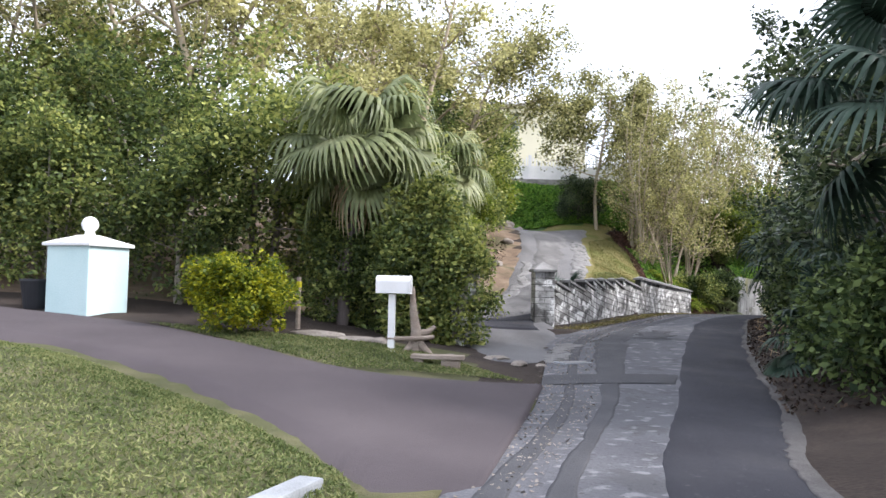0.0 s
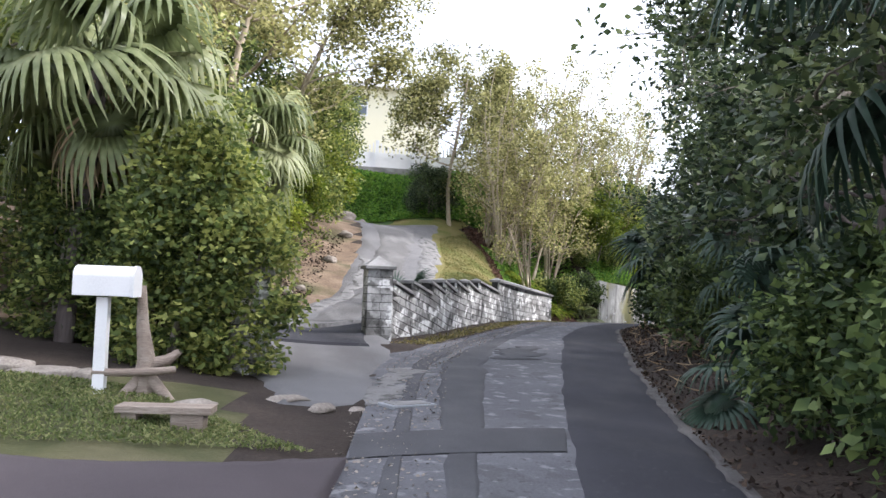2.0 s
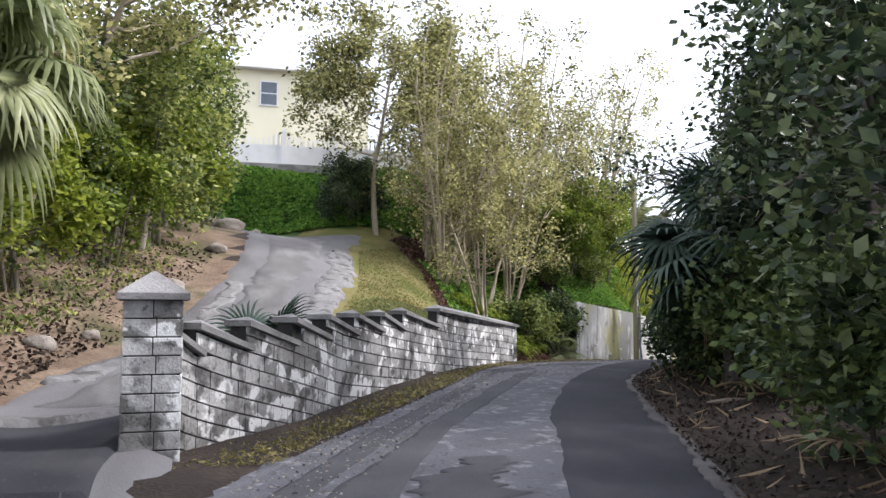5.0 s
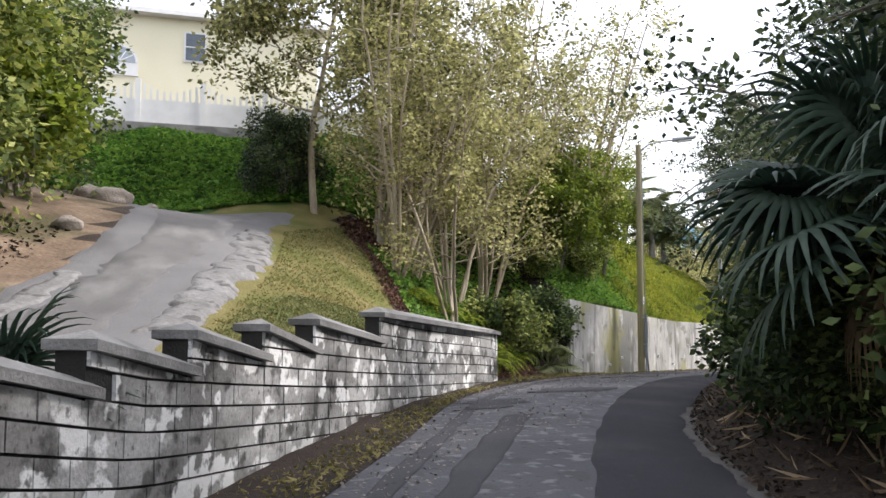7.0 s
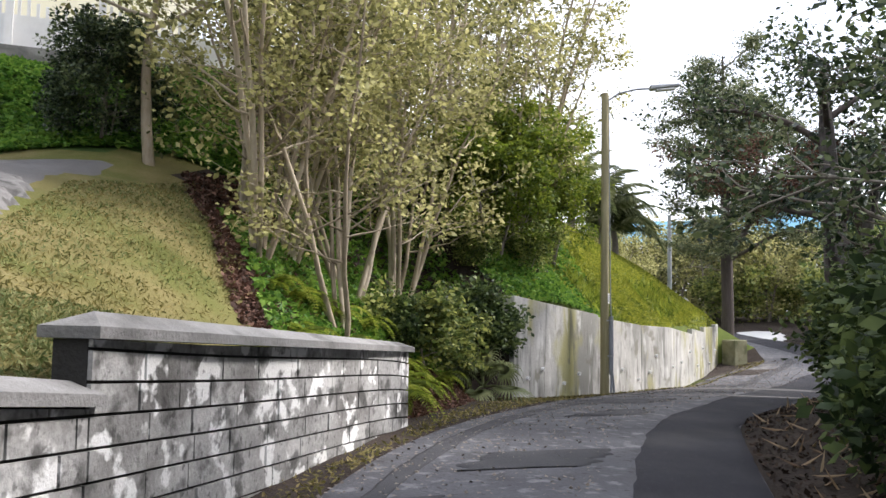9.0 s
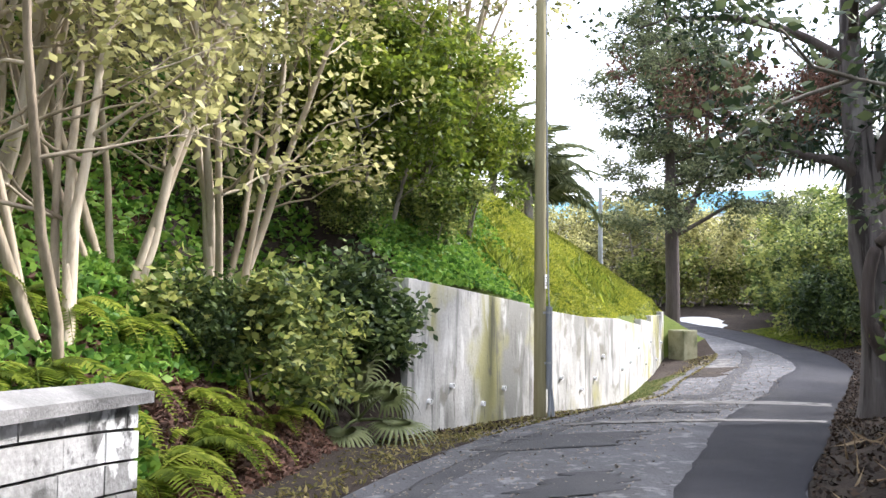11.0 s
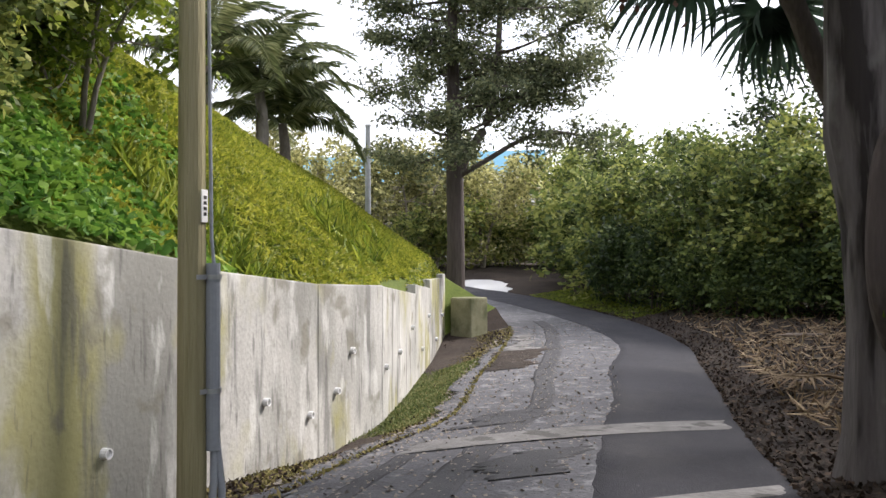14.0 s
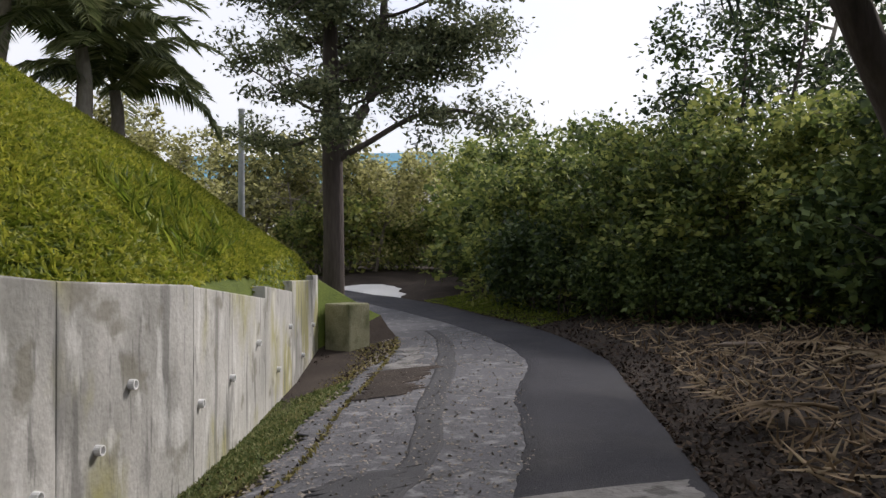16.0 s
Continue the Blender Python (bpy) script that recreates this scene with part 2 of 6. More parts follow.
M_FURROWED = material("furrowed_grey_bark", [(0.06, 0.05, 0.05), (0.15, 0.135, 0.135), (0.26, 0.24, 0.235)], 3, 20, 0.95, 1.0, 14, stretch=(1.5, 1.5, 0.2), spread=0.2, contrast=0.35, streaks=[((0.022, 0.018, 0.018), 0.85, (5, 5, 0.7), 0.54, 0.62), ((0.3, 0.29, 0.28), 0.6, (3, 3, 1.5), 0.58, 0.68)])


def leaf_material(name, colours, translucent=0.3, rough=0.55, spread=0.5):
    return material(name, colours, 1.5, 6, rough, 0, spread=spread, translucent=translucent, contrast=0.25)


M_LEAF = leaf_material("mid_green_leaves", [(0.042, 0.064, 0.022), (0.145, 0.195, 0.055), (0.42, 0.44, 0.13)], 0.45)
M_LEAF_OLIVE = leaf_material("olive_leaves", [(0.085, 0.09, 0.036), (0.27, 0.265, 0.1), (0.56, 0.53, 0.24)], 0.5)
M_LEAF_BRIGHT = leaf_material("fresh_green_leaves", [(0.07, 0.11, 0.014), (0.17, 0.23, 0.027), (0.33, 0.37, 0.055)], 0.45)
M_LEAF_DARK = leaf_material("dark_glossy_leaves", [(0.015, 0.028, 0.014), (0.055, 0.085, 0.038), (0.19, 0.23, 0.1)], 0.28, 0.4)
M_LIME = leaf_material("lime_grass", [(0.1, 0.14, 0.015), (0.23, 0.27, 0.03), (0.42, 0.42, 0.065)], 0.45)
M_LEAF_DEEP = leaf_material("deep_green_leaves", [(0.02, 0.038, 0.015), (0.06, 0.095, 0.032), (0.18, 0.235, 0.075)], 0.3)
M_LEAF_YELLOW = leaf_material("yellow_green_leaves", [(0.075, 0.115, 0.012), (0.29, 0.31, 0.015), (0.56, 0.51, 0.025)], 0.35)
M_CEDAR = leaf_material("cedar_sprays", [(0.042, 0.055, 0.034), (0.115, 0.138, 0.076), (0.24, 0.26, 0.14)], 0.4, 0.7)
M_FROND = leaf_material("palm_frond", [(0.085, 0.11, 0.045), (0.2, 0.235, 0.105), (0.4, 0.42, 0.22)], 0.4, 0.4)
# palm_frond again, with the shade under the trees put into its colour
M_FROND_SHADED = leaf_material("shaded_palm_frond", [(0.014, 0.03, 0.02), (0.03, 0.056, 0.038), (0.07, 0.11, 0.078)], 0.2, 0.5)
M_FROND_DRY = leaf_material("dry_frond", [(0.12, 0.08, 0.05), (0.24, 0.17, 0.1), (0.36, 0.28, 0.18)], 0.2, 0.8)
M_GRASS = leaf_material("grass", [(0.06, 0.085, 0.026), (0.12, 0.155, 0.048), (0.25, 0.26, 0.11)], 0.3, 0.7)
M_GRASS_DRY = leaf_material("dry_grass", [(0.1, 0.095, 0.03), (0.2, 0.18, 0.06), (0.34, 0.28, 0.12)], 0.3, 0.8)
M_LITTER = leaf_material("dead_leaves", [(0.016, 0.011, 0.009), (0.036, 0.024, 0.018), (0.1, 0.07, 0.05)], 0.05, 0.9)
M_FERN = leaf_material("fern_green", [(0.08, 0.115, 0.015), (0.2, 0.26, 0.03), (0.38, 0.42, 0.07)], 0.5)
M_CREEPER = leaf_material("creeper_green", [(0.03, 0.075, 0.012), (0.085, 0.2, 0.03), (0.22, 0.36, 0.06)], 0.4)
M_RUST = leaf_material("rust_brown_leaves", [(0.05, 0.028, 0.022), (0.11, 0.06, 0.045), (0.2, 0.11, 0.08)], 0.15, 0.8)

# ---- building helpers ----
GEN = np.random.default_rng(7)


def mesh_of(name, verts, faces, mat, smooth=False):
    me = bpy.data.meshes.new(name)
    me.from_pydata([tuple(map(float, v)) for v in verts], [], [tuple(int(i) for i in f) for f in faces])
    me.materials.append(mat)
    if smooth:
        me.polygons.foreach_set("use_smooth", [True] * len(me.polygons))
    me.update()
    return me


def tri_mesh(name, verts, tris, mat):
    """A quick mesh from arrays of vertices and triangles."""
    me = bpy.data.meshes.new(name)
    verts, tris = np.asarray(verts, dtype=np.float32), np.asarray(tris, dtype=np.int32)
    me.vertices.add(len(verts))
    me.vertices.foreach_set("co", verts.ravel())
    me.loops.add(tris.size)
    me.loops.foreach_set("vertex_index", tris.ravel())
    me.polygons.add(len(tris))
    me.polygons.foreach_set("loop_start", np.arange(0, tris.size, 3, dtype=np.int32))
    me.materials.append(mat)
    me.update(calc_edges=True)
    me.validate()
    return me


def child(name, me, parent=None, label="", m=None):
    ob = new(name, me)
    if parent is not None:
        ob.parent = parent
    if m is not None:
        ob.matrix_basis = m
    return tagged(ob, label)


def part(name, bm, mat, parent, label="", smooth=False, bevel=0.0, m=None):
    if bevel:
        bmesh.ops.bevel(bm, geom=list(bm.edges), offset=bevel, segments=2, affect="EDGES", profile=0.6)
    me = bpy.data.meshes.new(name)
    bm.to_mesh(me)
    bm.free()
    me.materials.append(mat)
    if smooth:
        me.polygons.foreach_set("use_smooth", [True] * len(me.polygons))
    return child(name, me, parent, label, m)


def thing(name, m, label, category, group="", kind=""):
    ob = new(name)
    ob.matrix_basis = m
    ob.empty_display_size = 0.2
    return tagged(ob, label, category, group, kind)


def box(bm, x0, x1, y0, y1, z0, z1, m=None):
    r = bmesh.ops.create_cube(bm, size=1.0)
    t = Matrix.LocRotScale(((x0 + x1) / 2, (y0 + y1) / 2, (z0 + z1) / 2), None, (x1 - x0, y1 - y0, z1 - z0))
    bmesh.ops.transform(bm, matrix=(m @ t) if m else t, verts=r["verts"])
    return r["verts"]


def cyl(bm, r0, r1, h, m=None, seg=16):
    r = bmesh.ops.create_cone(bm, cap_ends=True, segments=seg, radius1=r0, radius2=r1, depth=h)
    t = Matrix.Translation((0, 0, h / 2))
    bmesh.ops.transform(bm, matrix=(m @ t) if m else t, verts=r["verts"])
    return r["verts"]


def boxed(x0, x1, y0, y1, z0, z1, m=None):
    bm = bmesh.new()
    box(bm, x0, x1, y0, y1, z0, z1, m)
    return bm


def tubes(paths, sides=6):
    """Tapered tubes along (points, radii); returns vertices and triangles."""
    vs, fs = [], []
    base = 0
    ang = np.linspace(0, 2 * np.pi, sides, endpoint=False)
    for pts, rad in paths:
        pts, rad = np.asarray(pts, float), np.asarray(rad, float)
        d = np.gradient(pts, axis=0)
        d /= np.linalg.norm(d, axis=1, keepdims=True) + 1e-9
        ref = np.where(np.abs(d[:, 2:3]) > 0.9, np.array([[1.0, 0, 0]]), np.array([[0, 0, 1.0]]))
        a = np.cross(d, ref)
        a /= np.linalg.norm(a, axis=1, keepdims=True) + 1e-9
        b = np.cross(d, a)
        ring = pts[:, None] + rad[:, None, None] * (np.cos(ang)[None, :, None] * a[:, None] + np.sin(ang)[None, :, None] * b[:, None])
        vs.append(ring.reshape(-1, 3))
        n = len(pts)
        for i in range(n - 1):
            for j in range(sides):
                p, q = base + i * sides + j, base + i * sides + (j + 1) % sides
                fs.append((p, q, q + sides))
                fs.append((p, q + sides, p + sides))
        base += n * sides
    return np.concatenate(vs), np.array(fs)


def leaf_cards(centres, size, up=0.55, droop=0.0, narrow=0.45, rng=GEN, out=None):
    """Folded, pointed leaves, two triangles each, at the centres; out: directions they lean to."""
    n = len(centres)
    d = rng.normal(size=(n, 3))
    if out is not None:
        d += out * 1.2
    d[:, 2] = d[:, 2] * 0.6 - droop
    d /= np.linalg.norm(d, axis=1, keepdims=True)
    nrm = rng.normal(size=(n, 3)) * (1 - up)
    nrm[:, 2] += up
    side = np.cross(d, nrm)
    side /= np.linalg.norm(side, axis=1, keepdims=True) + 1e-9
    nn = np.cross(side, d)
    s = size * rng.uniform(0.6, 1.35, n)[:, None]
    base, tip = centres - d * s * 0.5, centres + d * s * 0.5
    mid = centres - nn * s * 0.06
    vs = np.stack([base, mid + side * s * narrow, tip, mid - side * s * narrow], 1).reshape(-1, 3)
    k = np.arange(n)[:, None] * 4
    fs = np.concatenate([k + np.array([[0, 1, 2]]), k + np.array([[0, 2, 3]])])
    return vs, fs

# ---- the lay of the land ----
# stations along the lane: left edge, right edge, height, share of the width at which the dark lane begins
LEFT = [(-3.2, -8), (-1.9, 0), (-0.3, 5), (0.82, 8.6), (1.6, 12.6), (2.3, 16.0), (3.53, 18.9), (4.96, 21.6), (6.72, 24.85), (8.4, 28.2), (10.4, 31.1),
        (12.9, 33.7), (15.5, 35.6), (17.8, 36.9), (19.6, 37.7), (21.6, 39.3), (24.0, 41.1), (27.2, 43.8), (30.0, 47.5), (32.3, 52.0), (33.8, 57.0), (33.2, 66)]
RIGHT = [(0.5, -8), (1.6, 0), (2.3, 5.3), (3.5, 8.5), (4.95, 12.7), (6.1, 16.0), (7.4, 19.2), (8.5, 21.9), (9.8, 24.8), (11.8, 27.6), (14.3, 30.6),
         (17, 32.6), (19.3, 34.2), (21.0, 35.4), (22.7, 36.5), (24.6, 37.8), (27, 39.5), (30.2, 42.6), (32.8, 46.3), (35.3, 50.4), (36.6, 56.2), (36.2, 66)]
LEVEL = [0.05, 0.08, 0.11, 0.14, 0.25, 0.40, 0.50, 0.57, 0.64, 0.65, 0.58, 0.46, 0.35, 0.28, 0.26, 0.27, 0.29, 0.32, 0.4, 0.52, 0.85, 1.5]
SEAM = [0.63, 0.63, 0.585, 0.57, 0.64, 0.69, 0.66, 0.62, 0.66, 0.68, 0.71, 0.68, 0.62, 0.6, 0.56, 0.56, 0.62, 0.5, 0.42, 0.4, 0.4, 0.4]
VERGE = [2.0, 2.0, 1.0, 0.8, 0.8, 0.7, 0.6, 0.62, 0.5, 0.45, 0.4, 0.75, 0.75, 0.6, 0.55, 0.45, 0.3, 0.3, 0.6, 1.0, 1.0, 1.0]


def spline(rows, t):
    """Catmull-Rom through rows at the stations t."""
    p = np.asarray(rows, float)
    p = p[:, None] if p.ndim == 1 else p
    t = np.clip(np.asarray(t, float), 0, len(p) - 1.0001)
    i = t.astype(int)
    u = (t - i)[:, None]
    g = lambda k: p[np.clip(i + k, 0, len(p) - 1)]
    a, b, c, d = g(-1), g(0), g(1), g(2)
    return 0.5 * (2 * b + (c - a) * u + (2 * a - 5 * b + 4 * c - d) * u * u + (3 * b - a - 3 * c + d) * u ** 3)


# heights of the land left of the lane, zone by zone
LAWN = [(-3, 0, 0.25), (-10, 3, 0.9), (-3, 7, 0.36), (-8, 14.5, 0.95), (-5.5, 13.5, 0.82), (-0.74, 11.8, 0.5), (0.6, 12.6, 0.36), (-14, 18, 1.5), (-3, 15, 0.85), (-12, 30, 4), (-30, 10, 3), (-30, 50, 7), (0.2, 15.5, 0.5), (-0.5, 5, 0.09), (0.7, 8.6, 0.12), (1.45, 12.6, 0.22), (2.1, 15.8, 0.36)]
BANK = [(-0.2, 19, 0.75), (-0.4, 22, 1.5), (-3, 24, 3.0), (0.9, 29, 2.9), (-2, 30, 4.4), (2.9, 34.6, 4.1), (1.2, 17, 0.46), (1.4, 20.5, 0.62), (1.9, 24.5, 1.3), (2.9, 29, 2.45), (4.6, 33.5, 3.65), (5.5, 36, 3.98), (3.0, 19.8, 0.75), (3.9, 21.8, 1.0),
        (5.2, 24, 1.35), (5.6, 28, 2.25), (6.9, 30.5, 2.4), (7.6, 36, 4.1), (8, 33, 3.0), (8.8, 29.6, 1.0)]
SLOPE = [(4, 37.4, 4.3), (4, 39.6, 6.5), (9, 39.6, 6.6), (-2, 39.8, 6.5), (4, 47, 6.9), (13, 47, 7.2), (-2, 37, 4.8), (9, 37.4, 4.6), (3, 60, 7.4)]
WOOD = [(10.2, 31.7, 0.68), (11, 33.2, 0.75), (12.9, 35.4, 0.68), (10.6, 34.6, 1.9), (12.6, 36.4, 1.5), (11, 38, 4.6), (13.4, 36.2, 2.0), (14.3, 39.5, 4.4), (16.3, 37.0, 1.66), (17.3, 41, 4.2), (18.4, 38.9, 1.32), (20.3, 43.5, 3.9), (21.8, 41.0, 1.42), (24, 46, 3.2), (26.2, 45.3, 1.35), (28, 49, 1.0), (20, 53, 6.2), (30.5, 53, 1.5), (31, 58, 2.0), (40, 64, 3.5), (55, 75, 5)]
KNOTS = np.array(LAWN + BANK + SLOPE + WOOD, float)
_d = np.hypot(KNOTS[:, None, 0] - KNOTS[None, :, 0], KNOTS[:, None, 1] - KNOTS[None, :, 1])
_w = np.linalg.solve(np.sqrt(_d ** 2 + 0.25) + np.eye(len(KNOTS)) * -0.02, KNOTS[:, 2] - KNOTS[:, 2].mean())


def hill(x, y):
    """Height of the land left of the lane."""
    x, y = np.asarray(x, float), np.asarray(y, float)
    r = np.sqrt((x[..., None] - KNOTS[:, 0]) ** 2 + (y[..., None] - KNOTS[:, 1]) ** 2 + 0.25)
    return KNOTS[:, 2].mean() + r @ _w


BLOCK_LINE = [(2.3, 18.4), (2.74, 19.32), (4.0, 21.1), (5.42, 23.9), (7.45, 27.4), (10.15, 31.28)]
TOE_LINE = [(10.15, 31.28), (11.0, 33.0), (12.9, 35.2), (13.72, 35.62)]   # foot of the wooded bank
CONCRETE_LINE = [(13.72, 35.62), (19.85, 39.15), (25.8, 44.4)]


def reach(p, d, line):
    """How far from p along d the broken line is met, or None."""
    for a, b in zip(line, line[1:]):
        e = (b[0] - a[0], b[1] - a[1])
        det = d[0] * -e[1] + e[0] * d[1]
        if abs(det) < 1e-9:
            continue
        r = (a[0] - p[0], a[1] - p[1])
        s, w = (r[0] * -e[1] + e[0] * r[1]) / det, (d[0] * r[1] - d[1] * r[0]) / det
        if -0.001 <= w <= 1.001 and -0.3 < s < 3:
            return s
    return None


def zone(x, y):
    """Ground cover left of the lane: 0 litter, 1 lawn, 2 thin dry grass, 3 creeper, 4 lush grass, 5 bare earth."""
    if y < 12.8 and x < 1.2:
        return 1 if x < 0.4 or y < 10.3 else 0
    if 20 < y < 36.6 and x > 1.5 + (y - 20) * 0.22 and x < 8.4 and (y < 33 or x < 8.2):
        return 2
    if 36.4 < y < 40 and x < 10:
        return 3
    if x > 14.0 and y > 35.5 and y < 60:
        return 4
    if 16 < y < 36 and x < 3.5:
        return 5
    return 0


def on_road(t, f, lift=0.0):
    """Points of the lane at stations t and shares f of its width."""
    a, b, z = spline(LEFT, t), spline(RIGHT, t), spline(LEVEL, t)
    p = a + (b - a) * np.asarray(f)[:, None]
    crown = 0.05 * (1 - (2 * np.asarray(f) - 1) ** 2)
    return np.column_stack([p, z[:, 0] + crown + lift])


def road_ribbon(name, mat, t0, t1, f0, f1, lift, label="", rough=0.0, step=0.06, across=6, kind="structure", category=""):
    """A strip of the lane between shares f0(t) and f1(t) of its width, its edges uneven by rough metres."""
    ts = np.arange(t0, t1 + 1e-6, step)
    lo = np.array([f0(t) if callable(f0) else f0 for t in ts])
    hi = np.array([f1(t) if callable(f1) else f1 for t in ts])
    wob = lambda k: np.array([0.6 * noise.noise((t * 5, k, 0.3)) + 0.4 * noise.noise((t * 31, k, 5)) + 0.25 * noise.noise((t * 90, k, 7)) for t in ts]) * rough / 3.5
    lo, hi = lo + wob(1.7), hi + wob(8.2)
    cols = [on_road(ts, lo + (hi - lo) * k / across, lift) for k in range(across + 1)]
    cols[0][:, 2] -= lift + 0.004
    cols[-1][:, 2] -= lift + 0.004
    cols.insert(1, on_road(ts, lo + (hi - lo) * 0.01, lift))
    cols.insert(-1, on_road(ts, lo + (hi - lo) * 0.99, lift))
    n, w = len(ts), len(cols)
    v = np.stack(cols, 1).reshape(-1, 3)
    f = [(i * w + j, i * w + j + 1, (i + 1) * w + j + 1, (i + 1) * w + j) for i in range(n - 1) for j in range(w - 1)]
    return tagged(new(name, mesh_of(name, v, f, mat, True)), label, category, "", kind)


def seam(t):
    return float(spline(SEAM, [t])[0, 0])


def verge_drop(t):
    """How far the verge falls from the lane to the concrete wall's foot."""
    return np.interp(t, [11.6, 13.2, 14.2, 15.2, 16.4, 17.2], [0.0, 0.14, 0.32, 0.36, 0.3, 0.05])


def on_verge(t, f, lift=0.03):
    """Points of the verge left of the lane, f shares of its width out."""
    p = on_road(t, f, lift)
    u = np.clip(-np.asarray(f) * 3.3 / 1.2, 0, 1)
    p[:, 2] += 0.05 * ((2 * np.asarray(f) - 1) ** 2 - 1)
    p[:, 2] -= np.where(np.asarray(t) > 11.6, 0.05 * np.minimum(1, u * 8) + verge_drop(t) * u, 0)
    return p


def build_ground():
    """One sheet: verge and hill left of the lane, bank and wood floor right of it, flat country beyond."""
    ts = np.arange(0, 21, 0.1)
    a, b, z = spline(LEFT, ts), spline(RIGHT, ts), spline(LEVEL, ts)[:, 0]
    verge = spline(VERGE, ts)[:, 0]
    out = a - b
    out /= np.linalg.norm(out, axis=1, keepdims=True)
    k = np.hanning(9) / np.hanning(9).sum()
    out = np.column_stack([np.convolve(np.pad(out[:, c], 4, mode="edge"), k, "valid") for c in (0, 1)])
    cols = []
    for f in (0.0, 0.5, 1.0):                                   # under the lane
        p = a + (b - a) * f
        cols.append(np.column_stack([p, z - 0.06]))
    cols = cols[::-1]
    left = []
    walled = np.zeros(len(ts), bool)
    for i in range(len(ts)):
        for line in (BLOCK_LINE, TOE_LINE, CONCRETE_LINE):
            s = reach(a[i], out[i], line)
            if s is not None:
                verge[i], walled[i] = max(s, 0.05) + 0.03, True
    for u in (0.02, 0.5, 1.0):                                  # verge up to the wall's foot
        p = a + out * (verge * u)[:, None]
        h = np.where(walled, np.where(ts > 11.6, z - 0.07 + 0.05 * u - verge_drop(ts) * u, z + 0.06 * u), z * (1 - u) + hill(p[:, 0], p[:, 1]) * u)
        h = h + np.array([0.025 * noise.noise((x * 1.5, y * 1.5, 0)) for x, y in p])
        left.append(np.column_stack([p, np.where(ts > 11.6, h, np.maximum(h, z - 0.01))]))
    for d in (0.14, 0.4, 0.7, 1.0, 1.35, 1.7, 2.1, 2.5, 3.0, 3.5, 4.0, 4.6, 5.2, 5.8, 6.5, 7.2, 8, 9, 10, 11, 12.5, 14, 16, 18, 21, 25, 30, 38, 50, 70):
        p = a + out * (verge + d)[:, None]
        h = hill(p[:, 0], p[:, 1])
        h = h + np.array([0.05 * noise.noise((x * 0.9, y * 0.9, 3)) + 0.03 * noise.noise((x * 2.7, y * 2.7, 9)) for x, y in p]) * min(1, d)
        left.append(np.column_stack([p, h]))
    right = []
    for d in (0.02, 0.25, 0.6, 1.0, 1.5, 2, 2.6, 3.2, 4, 5, 6, 7.5, 9, 11, 13):
        p = b - out * d
        h = z - 0.01 + 0.22 * min(1, d / 2.2) + 0.04 * min(d, 5)
        h = h + np.array([0.07 * noise.noise((x * 1.3, y * 1.3, 2)) + 0.04 * noise.noise((x * 4, y * 4, 2)) for x, y in p]) * min(1, d)
        right.append(np.column_stack([p, h]))
    allc = right[::-1] + cols + left
    n, w = len(ts), len(allc)
    v = np.stack(allc, 1).reshape(-1, 3)
    f = [(i * w + j + 1, i * w + j, (i + 1) * w + j, (i + 1) * w + j + 1) for i in range(n - 1) for j in range(w - 1)]
    base = len(v)
    far = [(x, y, -0.6) for y in (-1500, 1500) for x in (-1500, 1500)]
    v = np.concatenate([v, far])
    f.append((base, base + 1, base + 3, base + 2))
    me = mesh_of("ground", v, f, M_GROUND, True)
    for mat in (M_LAWN, M_THIN, M_CREEP, M_LUSH, M_EARTH):
        me.materials.append(mat)
    first = len(right) + len(cols) - 1

    def cover(k, face):
        column = k % (w - 1) - first
        if column < 0 or k == len(f) - 1:
            return 0
        q = zone(*np.mean([v[i][:2] for i in face], 0))
        return q if column > (2 if q == 4 else 3) or q == 1 else 0

    index = [cover(k, face) for k, face in enumerate(f)]
    me.polygons.foreach_set("material_index", index)
    return tagged(new("ground", me), "dark soil with leaf litter and roadside verge", "ground", "", "structure")


def ribbon(name, mat, left, right, lift, label, category, across=6, along=40, height=None, rough=0.0):
    """A drive laid on the land between two edge lines."""
    u = np.linspace(0, len(left) - 1, along)
    a, b = spline(left, u), spline(right, u)
    e = (b - a) / (np.linalg.norm(b - a, axis=1, keepdims=True) + 1e-6)
    wob = lambda k: np.array([[noise.noise((q * 5.0, k, 1)) + 0.6 * noise.noise((q * 17.0, k, 2))] for q in np.linspace(0, len(left) - 1, along)]) * rough
    a, b = a + e * wob(3.3), b + e * wob(7.9)
    rows = []
    for k in range(across + 1):
        p = a + (b - a) * k / across
        edge = -0.1 if k in (0, across) else 0.0
        rows.append(np.column_stack([p, (height or hill)(p[:, 0], p[:, 1]) + lift + edge]))
    v = np.stack(rows, 1)
    v[[0, -1], :, 2] -= 0.12
    v = v.reshape(-1, 3)
    w = across + 1
    f = [(i * w + j, i * w + j + 1, (i + 1) * w + j + 1, (i + 1) * w + j) for i in range(along - 1) for j in range(across)]
    return tagged(new(name, mesh_of(name, v, f, mat, True)), label, category, "", "structure")


# ---- ground, lane and drives ----
ground = build_ground()
GROUND_TREE = BVHTree.FromPolygons([q.co.copy() for q in ground.data.vertices], [tuple(f.vertices) for f in ground.data.polygons])


def sheet(x, y):
    """Height of the ground sheet itself."""
    hits = [GROUND_TREE.ray_cast(Vector((a, b, 30)), Vector((0, 0, -1)))[0] for a, b in zip(x, y)]
    return np.array([q.z if q else 0.0 for q in hits])


